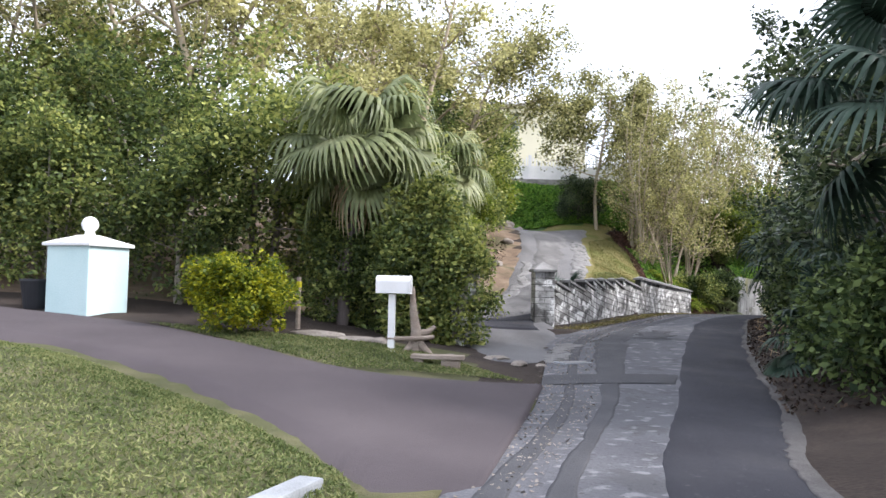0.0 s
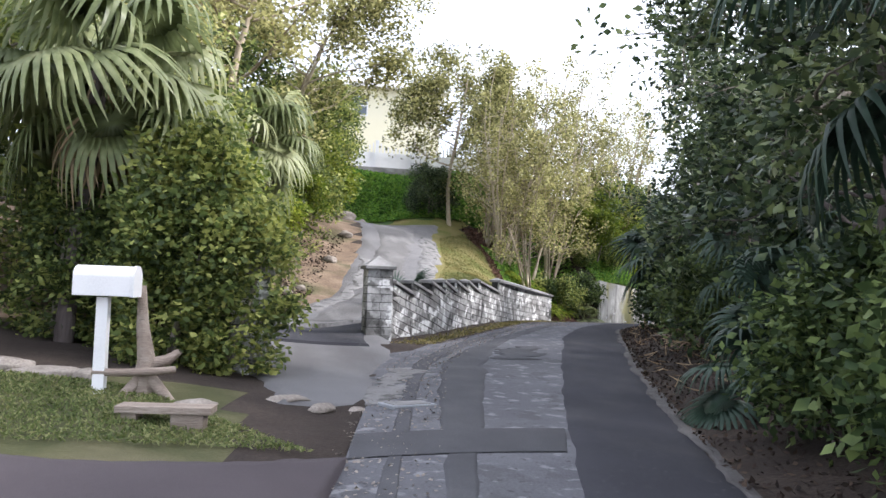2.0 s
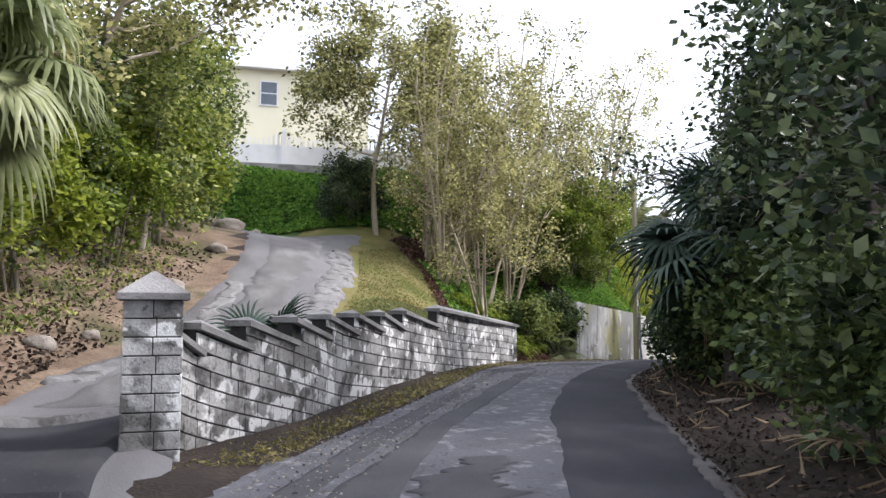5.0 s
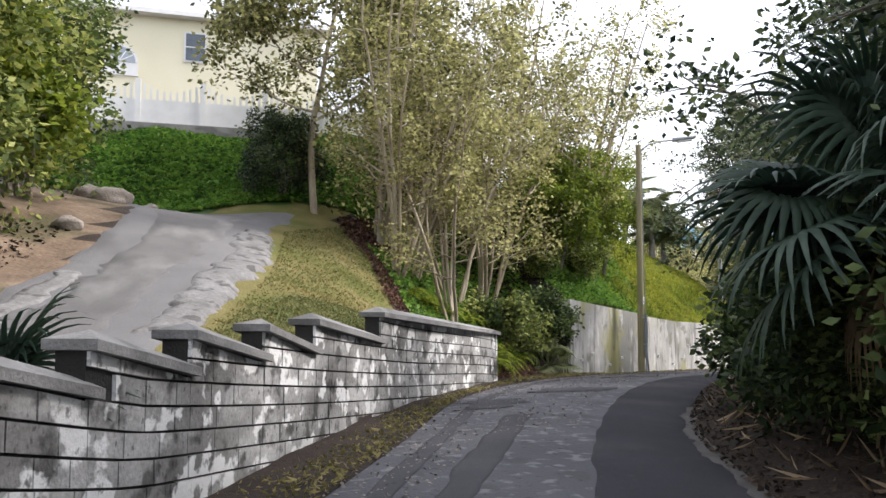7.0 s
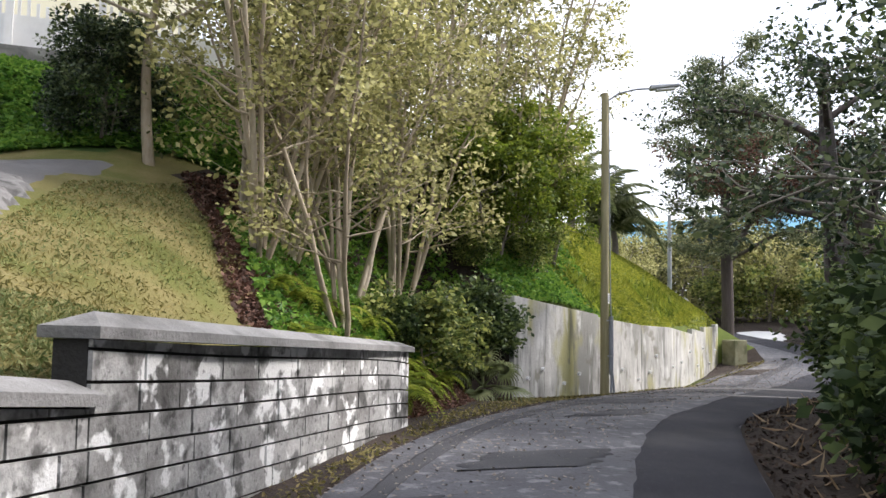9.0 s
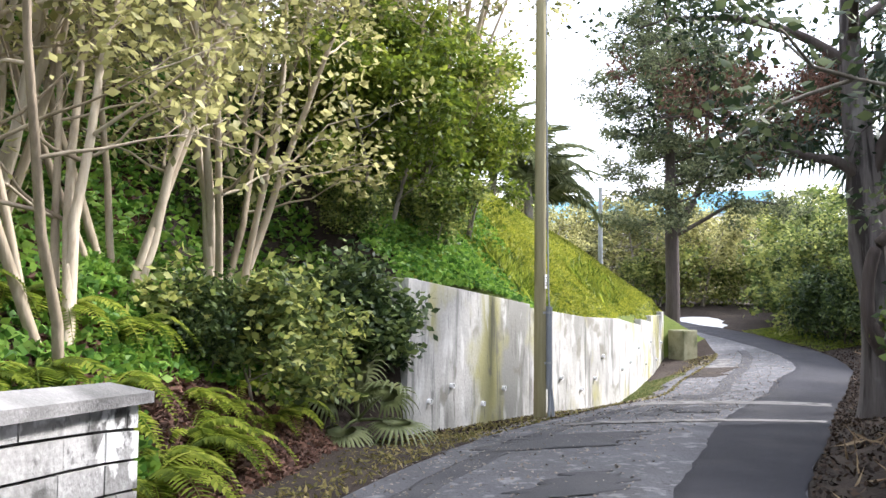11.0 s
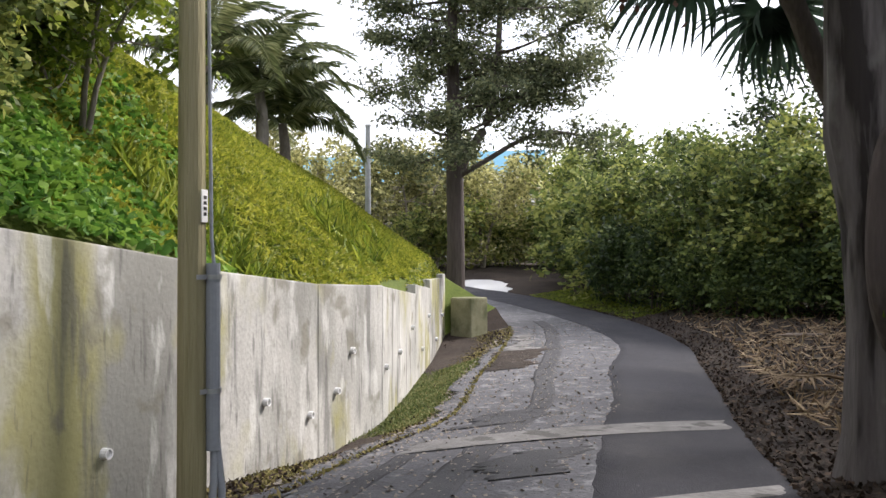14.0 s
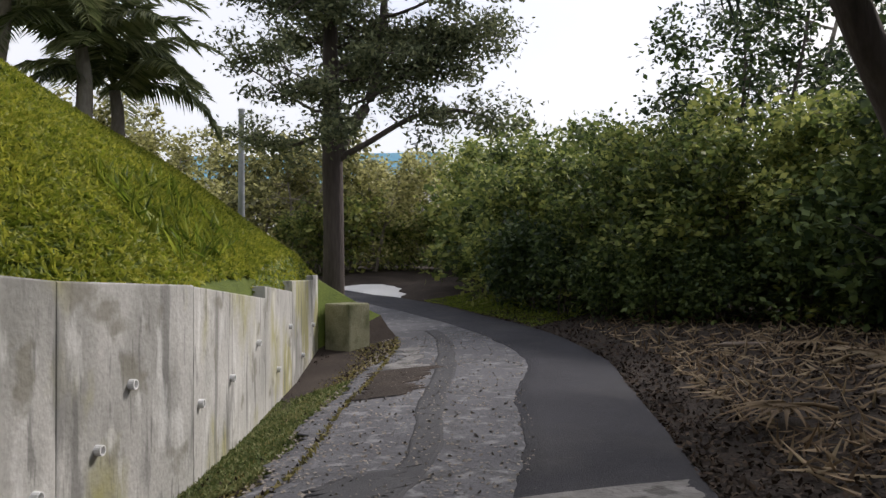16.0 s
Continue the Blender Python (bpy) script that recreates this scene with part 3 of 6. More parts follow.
road_ribbon("road", M_ROAD, 0, 20.9, 0.0, 1.0, 0.0, "narrow worn grey asphalt lane with patches", across=12, category="road")
road_ribbon("dark_lane", M_DARK, 0, 20.9, seam, 1.004, 0.008, "smooth dark asphalt resurfacing strip along the lane", 0.07, category="road")
road_ribbon("trench_patch_a", M_PATCH, 0.6, 13.0, lambda t: 0.10 - 0.01 * math.sin(t), lambda t: 0.17 + 0.02 * math.sin(t * 1.3), 0.006, "narrow dark trench repair along the lane", 0.05, category="road patch")
road_ribbon("trench_patch_b", M_PATCH, 0.6, 8.4, lambda t: 0.25 + 0.03 * math.sin(t * 0.9), lambda t: 0.36 + 0.03 * math.sin(t * 1.7), 0.006, "dark uneven trench repair along the lane", 0.1, category="road patch")
road_ribbon("trench_patch_c", M_PATCH, 12.2, 17.2, lambda t: 0.27 - 0.012 * (t - 12), lambda t: 0.36 - 0.012 * (t - 12), 0.006, "narrow curving dark trench repair", 0.05, category="road patch")
road_ribbon("cross_patch", M_PATCH, 3.5, 3.72, 0.0, lambda t: seam(t) - 0.01, 0.011, "dark trench repair across the lane", 0.04, step=0.02, category="road patch")
for k, (a0, a1, b0, b1) in enumerate([(9.15, 9.4, 0.3, 0.6), (11.1, 11.5, 0.1, 0.42), (12.35, 12.75, 0.36, 0.56), (13.5, 13.9, 0.12, 0.3), (10.3, 10.6, 0.4, 0.56), (5.2, 5.9, 0.4, 0.55), (8.6, 8.9, 0.06, 0.3)]):
    road_ribbon("asphalt_patch", M_PATCH, a0, a1, b0, b1, 0.01, "rough dark asphalt patch in the lane", 0.5, step=0.02, category="road patch")
road_ribbon("road_shoulder", M_ROAD, 11.2, 16.5, lambda t: -0.03 - 0.05 * min(1, (t - 11.2) * 1.5) * min(1, (16.5 - t) * 1.5), 0.02, 0.004, "crumbling grey asphalt shoulder", 0.3, step=0.03, category="road")
road_ribbon("road_shoulder_b", M_ROAD, 4.6, 6.15, lambda t: -0.16, 0.02, 0.012, "grey asphalt shoulder at the drive's mouth", 0.1, step=0.03, category="road")
road_ribbon("dusty_shoulder", M_DUST, 0, 8.6, 0.985, lambda t: 1.075 + 0.02 * math.sin(t * 2.3), 0.016, "pale dusty grit along the lane's edge", 0.16, step=0.03, category="road edge")
road_ribbon("mud_patch", M_GROUND, 15.2, 15.95, -0.02, 0.2, 0.012, "dark mud washed over the lane's edge", 0.5, step=0.02, category="road patch")
for k, (a0, a1, b0, b1) in enumerate([(15.6, 16.6, 0.02, 0.16), (4.1, 4.9, -0.02, 0.12)]):
    road_ribbon("pale_patch", M_BROKEN, a0, a1, b0, b1, 0.009, "worn pale concrete patch in the lane", 0.5, step=0.02, category="road patch")
road_ribbon("concrete_band", M_BROKEN, 12.95, 13.2, 0.1, 0.97, 0.013, "broken pale concrete band across the lane", 0.25, step=0.02, category="road patch")
road_ribbon("concrete_band_b", M_BROKEN, 11.85, 11.95, 0.12, 0.98, 0.013, "thin pale concrete seam across the lane", 0.12, step=0.01, category="road patch")
ribbon("side_drive", M_DRIVE, [(-16, 19), (-7.6, 14.2), (-4.75, 12.85), (-3.0, 11.5), (-1.6, 10.3), (-0.6, 10.05), (0.5, 10.4), (1.35, 10.9)], [(-13, 13.8), (-5.7, 10.45), (-4.2, 9.5), (-2.87, 8.3), (-1.78, 7.05), (-1.1, 5.9), (-0.75, 5.2), (-0.05, 4.8)], 0.08, "purple-grey asphalt side drive", "drive", 10, 90, rough=0.05)
ribbon("concrete_drive", M_APRON, [(0.75, 12.5), (0.4, 14.4), (0.3, 17.3), (0.6, 20.2), (1.13, 21.6), (2.3, 25.3), (3.14, 29.5), (3.65, 33.5), (2.5, 36.2)], [(2.25, 13.2), (2.7, 15.7), (2.7, 17.4), (2.85, 20.4), (3.4, 22.6), (4.95, 26), (5.5, 28), (6.3, 32.6), (7.3, 35.8)], 0.045, "steep weathered concrete drive climbing the bank", "drive", 12, 110, rough=0.12)

ribbon("dark_ramp", M_DARK, [(0.55, 17.95), (0.6, 18.9), (0.62, 20.35)], [(2.38, 17.9), (2.38, 18.9), (2.75, 20.55)], 0.09, "dark ramp at the foot of the drive", "drive", 16, 40)
ribbon("drain_lip", M_BROKEN, [(0.55, 20.35), (0.6, 20.55)], [(2.75, 20.55), (2.8, 20.75)], 0.14, "pale concrete drain lip across the drive", "drain", 8, 4)
ribbon("worn_track", M_TRACK, [(1.3, 21.0), (2.6, 24.6), (3.5, 28.0), (4.0, 31.5), (4.0, 35.0)], [(2.5, 21.0), (3.7, 24.2), (4.5, 27.4), (5.3, 31.0), (6.3, 35.2)], 0.056, "dark worn wheel track up the drive", "drive", 8, 90, rough=0.25)
ribbon("broken_edge", M_BROKEN, [(4.25, 25.4), (4.85, 28.2), (5.45, 31.2), (5.7, 32.6)], [(4.95, 25.9), (5.5, 28.1), (6.1, 31.0), (6.15, 32.4)], 0.075, "cracked pale concrete edge of the drive", "drive", 6, 110, rough=0.22)
ribbon("broken_edge", M_BROKEN, [(1.3, 21.8), (2.5, 25.3), (3.25, 28.5)], [(1.75, 21.8), (3.0, 25.1), (3.6, 28.3)], 0.066, "cracked pale concrete edge of the drive", "drive", 6, 90, rough=0.2)
ribbon("white_apron", M_WHITE_APRON, [(34.9, 52.3), (35.6, 53.8), (36.6, 55.6)], [(36.7, 50.05), (38.2, 51.0), (40.2, 51.8)], 0.03, "pale concrete apron beside the lane", "drive", 6, 20, lambda x, y: np.interp(x + y, [86.9, 92.2], [0.5, 0.94]))

# kerb stone at the lawn's corner
bm = boxed(-0.6, 0.42, -0.09, 0.09, -0.12, 0.08)
kerb = part("kerb", bm, M_KERB, None, "short pale grey concrete kerb beside the lawn", bevel=0.02, m=pose(-1.21, 4.82, 0.14, 0, 0, 69))
tagged(kerb, category="kerb", kind="structure")

# ---- retaining wall of limestone blocks with a saw-tooth coping ----
WALL = BLOCK_LINE[1:]
BREAKS = [0.0, 0.055, 0.14, 0.225, 0.31, 0.40, 0.49, 0.565, 0.69, 1.0]
APEX = [1.66, 1.7, 1.72, 1.75, 1.78, 1.8, 1.82, 1.85, 1.91]
LOW = [1.46, 1.48, 1.5, 1.53, 1.56, 1.58, 1.58, 1.6, 1.55]
COURSE, WALL_LONG = 0.149, 14.2


def wall_at(u):
    return spline(WALL, [u * (len(WALL) - 1)])[0]


def wall_side(u):
    d = wall_at(min(1, u + 0.01)) - wall_at(max(0, u - 0.01))
    d /= np.linalg.norm(d)
    return np.array([-d[1], d[0]])


def wall_top(u):
    for k in range(len(APEX)):
        if u <= BREAKS[k + 1] + 1e-9:
            w = (u - BREAKS[k]) / (BREAKS[k + 1] - BREAKS[k])
            return APEX[k] + (LOW[k] - APEX[k]) * w - 0.1
    return LOW[-1] - 0.1


def course_line(u):
    s = u * WALL_LONG
    return 1.40 - 0.16 * min(s, 5) - 0.1 * max(0, s - 5)


def foot(u):
    return 0.28 + 0.3 * min(1, u * 1.6)


def block_mesh(u0, u1, b0, b1, t0, t1, proud, back=0.1):
    v = []
    for u, lo, hi in ((u0, b0, t0), (u1, b1, t1)):
        p, n = wall_at(u), wall_side(u)
        for off in (-proud, back):
            q = p + n * off
            v += [(q[0], q[1], lo), (q[0], q[1], hi)]
    f = [(0, 4, 5, 1), (2, 3, 7, 6), (1, 5, 7, 3), (0, 2, 6, 4), (0, 1, 3, 2), (4, 6, 7, 5)]
    return v, f


def build_block_wall():
    wall = thing("block_wall", pose(0, 0, 0), "grey limestone block roadside wall with stepped sloping coping", "wall", kind="structure")
    rng = np.random.default_rng(3)
    core_v, core_f = [], []
    for k in range(len(APEX)):
        u0, u1 = BREAKS[k], BREAKS[k + 1]
        n = max(1, int((u1 - u0) * 30))
        for i in range(n):
            a, b = u0 + (u1 - u0) * i / n, u0 + (u1 - u0) * (i + 1) / n
            v, f = block_mesh(a, b, -0.1, -0.1, wall_top(a + 1e-6) - 0.004, wall_top(b - 1e-6) - 0.004, -0.02, 0.19)
            core_f += [tuple(i + len(core_v) for i in q) for q in f]
            core_v += v
        # coping: a sloping slab with a hipped upper end
        p0, p1, n0, n1 = wall_at(u0), wall_at(u1), wall_side(u0), wall_side(u1)
        d = (p1 - p0) / np.linalg.norm(p1 - p0)
        p0, p1 = p0 - d * 0.03, p1 + d * 0.05
        za, zb = APEX[k] - 0.1, LOW[k] - 0.1
        ring = []
        for p, n, zz in ((p0, n0, za), (p1, n1, zb)):
            for off in (-0.06, 0.25):
                q = p + n * off
                ring += [(q[0], q[1], zz), (q[0], q[1], zz + 0.055)]
        hip = p0 + d * 0.18 + n0 * 0.095
        tail = p1 - d * (0.03 if k < len(APEX) - 1 else 0.16) + n1 * 0.095
        ring += [(hip[0], hip[1], za + 0.13 - 0.18 * (za - zb) / np.linalg.norm(p1 - p0)), (tail[0], tail[1], zb + 0.115)]
        f = [(0, 4, 5, 1), (2, 3, 7, 6), (0, 1, 3, 2), (4, 6, 7, 5), (0, 2, 6, 4), (1, 5, 9, 8), (7, 3, 8, 9), (3, 1, 8), (5, 7, 9)]
        child("coping", mesh_of("coping", ring, f, M_CAP), wall, "sloping grey concrete coping")
    child("core", mesh_of("core", core_v, core_f, M_MORTAR), wall, "dark mortar joints")
    for c in range(-16, 14):
        u = -0.012 if c % 2 else 0.0
        while u < 1:
            u1 = u + rng.uniform(0.3, 0.46) / WALL_LONG
            cuts = [b for b in BREAKS[1:-1] if u + 0.004 < b < u1 - 0.004]
            if cuts:
                u1 = cuts[0]
            a, b = max(u, 0) + 0.00045, min(u1, 1) - 0.00045
            if 1 - b < 0.008:
                b = 1.0
            ta, tb = wall_top(a + 1e-5) - 0.006, wall_top(b - 1e-5) - 0.006
            la, lb = course_line(a) + c * COURSE, course_line(b) + c * COURSE
            lo = [max(la + 0.011, foot(a) - 0.15), max(lb + 0.011, foot(b) - 0.15)]
            hi = [min(la + COURSE - 0.005, ta), min(lb + COURSE - 0.005, tb)]
            if hi[0] - lo[0] > 0.012 and hi[1] - lo[1] > 0.012 and b - a > 0.003:
                v, f = block_mesh(a, b, lo[0], lo[1], hi[0], hi[1], rng.uniform(0, 0.009), 0.05)
                child("block", mesh_of("block", v, f, M_BLOCK), wall)
            u = u1 if not (1 - u1 < 0.008) else 1.0
    return wall


def build_gate_pillar(name, m, size, courses, label, plain=False):
    pillar = thing(name, m, label, "gate pillar")
    part("core", boxed(-size / 2 + 0.012, size / 2 - 0.012, -size / 2 + 0.012, size / 2 - 0.012, -0.15, courses * COURSE), M_MORTAR, pillar, "dark mortar joints")
    for c in range(-1, courses):
        z0, z1, cut = c * COURSE + 0.007, (c + 1) * COURSE - 0.004, (0.0 if c % 2 else 0.06) * size
        for x0, x1, y0, y1 in ((-size / 2, cut - 0.004, -size / 2, size / 2), (cut + 0.004, size / 2, -size / 2, size / 2)):
            part("block", boxed(x0, x1, y0, y1, z0, z1), M_BLOCK, pillar, bevel=0.006)
    top = courses * COURSE
    bm = boxed(-size / 2 - 0.05, size / 2 + 0.05, -size / 2 - 0.05, size / 2 + 0.05, top, top + 0.06)
    part("cap_slab", bm, M_CAP, pillar, "grey concrete cap slab", bevel=0.008)
    bm = bmesh.new()
    cyl(bm, (size / 2 + 0.045) * math.sqrt(2), 0.02, 0.18, pose(0, 0, top + 0.06, 0, 0, 45), 4)
    part("cap_pyramid", bm, M_CAP, pillar, "grey concrete pyramid top")
    return pillar


# ---- concrete retaining wall along the bank ----
CW = [(12.85, 36.9, 2.16), (13.72, 35.62, 2.18), (19.85, 39.15, 1.55), (25.8, 44.4, 1.45)]


def slab(a, b, z0a, z0b, z1a, z1b, thick):
    d = np.array([b[0] - a[0], b[1] - a[1]], float)
    d /= np.linalg.norm(d)
    n = np.array([-d[1], d[0]]) * thick
    v = []
    for p, lo, hi in ((a, z0a, z1a), (b, z0b, z1b)):
        for off in ((0, 0), n):
            v += [(p[0] + off[0], p[1] + off[1], lo), (p[0] + off[0], p[1] + off[1], hi)]
    return v, [(0, 4, 5, 1), (2, 3, 7, 6), (1, 5, 7, 3), (0, 2, 6, 4), (0, 1, 3, 2), (4, 6, 7, 5)]


def build_concrete_wall():
    wall = thing("concrete_wall", pose(0, 0, 0), "stained cast concrete retaining wall with weep pipes", "wall", kind="structure")
    mix = lambda a, b, w: (a[0] + (b[0] - a[0]) * w, a[1] + (b[1] - a[1]) * w)
    pieces = [(CW[0], CW[1], 0, 0.985, 2.16, 2.17)]
    pieces += [(CW[1], CW[2], 0.0, 0.4545, 2.18, 1.84), (CW[1], CW[2], 0.4555, 0.7575, 1.79, 1.6), (CW[1], CW[2], 0.7585, 1.0, 1.6, 1.53)]
    pieces += [(CW[2], CW[3], 0.001, 0.38, 1.52, 1.3), (CW[2], CW[3], 0.3815, 0.635, 1.44, 1.31), (CW[2], CW[3], 0.6365, 0.92, 1.46, 1.43), (CW[2], CW[3], 0.9215, 1.0, 1.5, 1.5)]
    for a, b, w0, w1, ta, tb in pieces:
        v, f = slab(mix(a, b, w0), mix(a, b, w1), -0.5, -0.5, ta, tb, 0.26)
        bm = bmesh.new()
        vs = [bm.verts.new(q) for q in v]
        for q in f:
            bm.faces.new([vs[i] for i in q])
        part("wall_panel", bm, M_CONC, wall, bevel=0.012)
    # weep pipes, staggered
    for a, b, spots in ((CW[1], CW[2], ((0.063, 0.69), (0.137, 0.83), (0.25, 0.52), (0.334, 0.67), (0.612, 0.65), (0.73, 0.39), (0.815, 0.52), (0.87, 0.88))),
                        (CW[2], CW[3], ((0.02, 0.57), (0.16, 0.62), (0.32, 0.83), (0.48, 0.38), (0.6, 0.84), (0.75, 0.32), (0.9, 0.69)))):
        d = np.array([b[0] - a[0], b[1] - a[1]])
        d /= np.linalg.norm(d)
        turn = math.degrees(math.atan2(d[1], d[0]))
        for w, height in spots:
            p = mix(a, b, w)
            bm = bmesh.new()
            cyl(bm, 0.036, 0.036, 0.045, pose(0, 0, 0, 90), 14)
            bmesh.ops.delete(bm, geom=[q for q in bm.faces if len(q.verts) > 6], context="FACES_ONLY")
            r = bmesh.ops.solidify(bm, geom=list(bm.faces), thickness=0.009)
            bore = cyl(bm, 0.027, 0.027, 0.01, pose(0, -0.01, 0, 90), 14)
            part("weep_pipe", bm, M_WHITE, wall, "short white plastic weep pipe", m=pose(p[0], p[1], height, 0, 0, turn))
    return wall


build_concrete_wall()
d = np.array([26.05 - 19.25, 44.5 - 38.22])
bm = boxed(0, 0.6, 0.05, 0.6, -0.3, 0.72)
plinth = part("concrete_plinth", bm, M_MOSSY, None, "low mossy concrete block beside the retaining wall's end", bevel=0.04, m=pose(25.97, 43.74, 0.28, 0, 0, 8))
tagged(plinth, category="plinth")

# ---- street lamp pole ----


def build_lamp_pole():
    pole = thing("street_lamp", pose(16.19, 36.5, 0.22), "weathered wooden street lamp pole with grey conduit", "street lamp")
    bm = bmesh.new()
    cyl(bm, 0.09, 0.07, 6.2, pose(0, 0, -0.1), 18)
    part("pole", bm, M_POLE, pole, smooth=False)
    v, f = tubes([([(0.05, -0.03, 5.95), (0.25, -0.12, 6.1), (0.55, -0.28, 6.18), (0.85, -0.42, 6.2)], [0.022] * 4)], 8)
    child("arm", tri_mesh("arm", v, f, M_METAL), pole, "thin grey metal lamp arm")
    bm = bmesh.new()
    vs = box(bm, 0, 0.6, -0.11, 0.11, 0, 0.1)
    for q in vs:
        if q.co.x > 0.3:
            q.co.y *= 0.75
            q.co.z = q.co.z * 0.6 + 0.02
    head = part("lamp_head", bm, M_METAL, pole, "pale grey lamp head", bevel=0.03, m=pose(0.8, -0.4, 6.15, 0, -6, -26))
    part("lens", boxed(0.12, 0.5, -0.075, 0.075, -0.03, 0.005), M_WHITE, head, "clouded lamp lens", bevel=0.01)
    bm = bmesh.new()
    cyl(bm, 0.045, 0.045, 1.15, None, 14)
    conduit = part("conduit", bm, M_PVC, pole, "grey plastic cable conduit", m=pose(0.108, -0.065, 0.45))
    for z in (0.35, 1.05):
        bm = bmesh.new()
        cyl(bm, 0.053, 0.053, 0.03, None, 14)
        box(bm, -0.12, -0.04, -0.02, 0.02, 0, 0.03)
        part("strap", bm, M_METAL, conduit, "metal strap", m=pose(0, 0, z))
    v, f = tubes([([(0.12, -0.06, 0.5), (0.1, -0.09, 0.25), (0.05, -0.13, -0.05)], [0.025] * 3), ([(0.13, -0.07, 0.5), (0.15, -0.1, 0.2), (0.14, -0.12, -0.05)], [0.025] * 3), ([(0.12, -0.07, 1.5), (0.1, -0.06, 1.75), (0.095, -0.045, 2.6), (0.07, -0.03, 6.0)], [0.012] * 4)], 8)
    child("cable", tri_mesh("cable", v, f, M_PVC), pole, "dark cables")
    tag = part("number_tag", boxed(-0.03, 0.03, -0.004, 0.004, -0.1, 0.1), M_WHITE, pole, "small white number tag", m=pose(0.043, -0.078, 1.95, 0, 0, 28))
    for k in range(4):
        part("bar", boxed(-0.014, 0.014, -0.007, -0.003, -0.06 + k * 0.034, -0.04 + k * 0.034), M_MORTAR, tag, "dark printed bar")
    return pole


build_lamp_pole()

# ---- mint gate pier with a ball ----


def build_pier():
    pier = thing("gate_pier", pose(-5.97, 14.05, 0.82, 0, 0, -24), "mint-green rendered gate pier with white cap and ball", "gate pier")
    part("shaft", boxed(-0.455, 0.455, -0.455, 0.455, -0.15, 1.16), M_MINT, pier, bevel=0.02)
    bm = bmesh.new()
    box(bm, -0.515, 0.515, -0.515, 0.515, 1.16, 1.22)
    part("cap", bm, M_WHITE, pier, "white painted cap", bevel=0.012)
    bm = bmesh.new()
    cyl(bm, 0.495 * math.sqrt(2), 0.12 * math.sqrt(2), 0.14, pose(0, 0, 1.22, 0, 0, 45), 4)
    cyl(bm, 0.1, 0.07, 0.1, pose(0, 0, 1.34), 16)
    part("cap_slope", bm, M_WHITE, pier, "white painted cap")
    bm = bmesh.new()
    bmesh.ops.create_uvsphere(bm, u_segments=24, v_segments=14, radius=0.138)
    part("ball", bm, M_WHITE, pier, "white painted ball finial", smooth=True, m=pose(0, 0, 1.54))
    return pier


build_pier()


def build_mailbox():
    mb = thing("mailbox", pose(-0.76, 11.95, 0.47, 0, 0, -6), "white mailbox on a white wooden post", "mailbox")
    part("post", boxed(-0.05, 0.05, -0.05, 0.05, -0.2, 0.85), M_WHITE, mb, bevel=0.008)
    bm = bmesh.new()
    prof = [(-0.13, 0), (0.13, 0), (0.13, 0.17)] + [(0.13 * math.cos(a), 0.17 + 0.09 * math.sin(a)) for a in np.linspace(0.3, math.pi - 0.3, 9)] + [(-0.13, 0.17)]
    rings = [[bm.verts.new((x, y, z)) for y, z in prof] for x in (-0.25, 0.23)]
    for i in range(len(prof)):
        j = (i + 1) % len(prof)
        bm.faces.new((rings[0][i], rings[0][j], rings[1][j], rings[1][i]))
    bm.faces.new(rings[0][::-1])
    bm.faces.new(rings[1])
    part("box", bm, M_WHITE, mb, "white metal letter box", bevel=0.006, m=pose(0.02, 0, 0.86))
    bm = bmesh.new()
    r = [bm.verts.new((x, y * 1.06, z * 1.04 - 0.004)) for x in (0.232,) for y, z in prof]
    r2 = [bm.verts.new((0.258, y * 1.06, z * 1.04 - 0.004)) for y, z in prof]
    for i in range(len(prof)):
        j = (i + 1) % len(prof)
        bm.faces.new((r[i], r[j], r2[j], r2[i]))
    bm.faces.new(r[::-1])
    bm.faces.new(r2)
    part("door", bm, M_WHITE, mb, "white hinged mailbox door", m=pose(0.02, 0, 0.86))
    return mb


build_mailbox()


def right_point(t, d):
    """A spot d metres out from the lane's right edge at station t."""
    t = np.asarray(t, float)
    a, b, z = spline(LEFT, t), spline(RIGHT, t), spline(LEVEL, t)[:, 0]
    o = a - b
    o /= np.linalg.norm(o, axis=1, keepdims=True)
    p = b - o * np.asarray(d)[:, None]
    return np.column_stack([p, z + 0.22 * np.minimum(1, d / 2.2) + 0.04 * np.minimum(d, 5)])

# ---- plants ----


def limb_path(p, d, length, rng, bend=0.25, up=0.15, n=6):
    pts = [np.array(p, float)]
    d = np.array(d, float)
    for _ in range(n - 1):
        d = d / np.linalg.norm(d)
        pts.append(pts[-1] + d * length / (n - 1))
        d = d + rng.normal(size=3) * bend + np.array([0, 0, up])
    return np.array(pts)


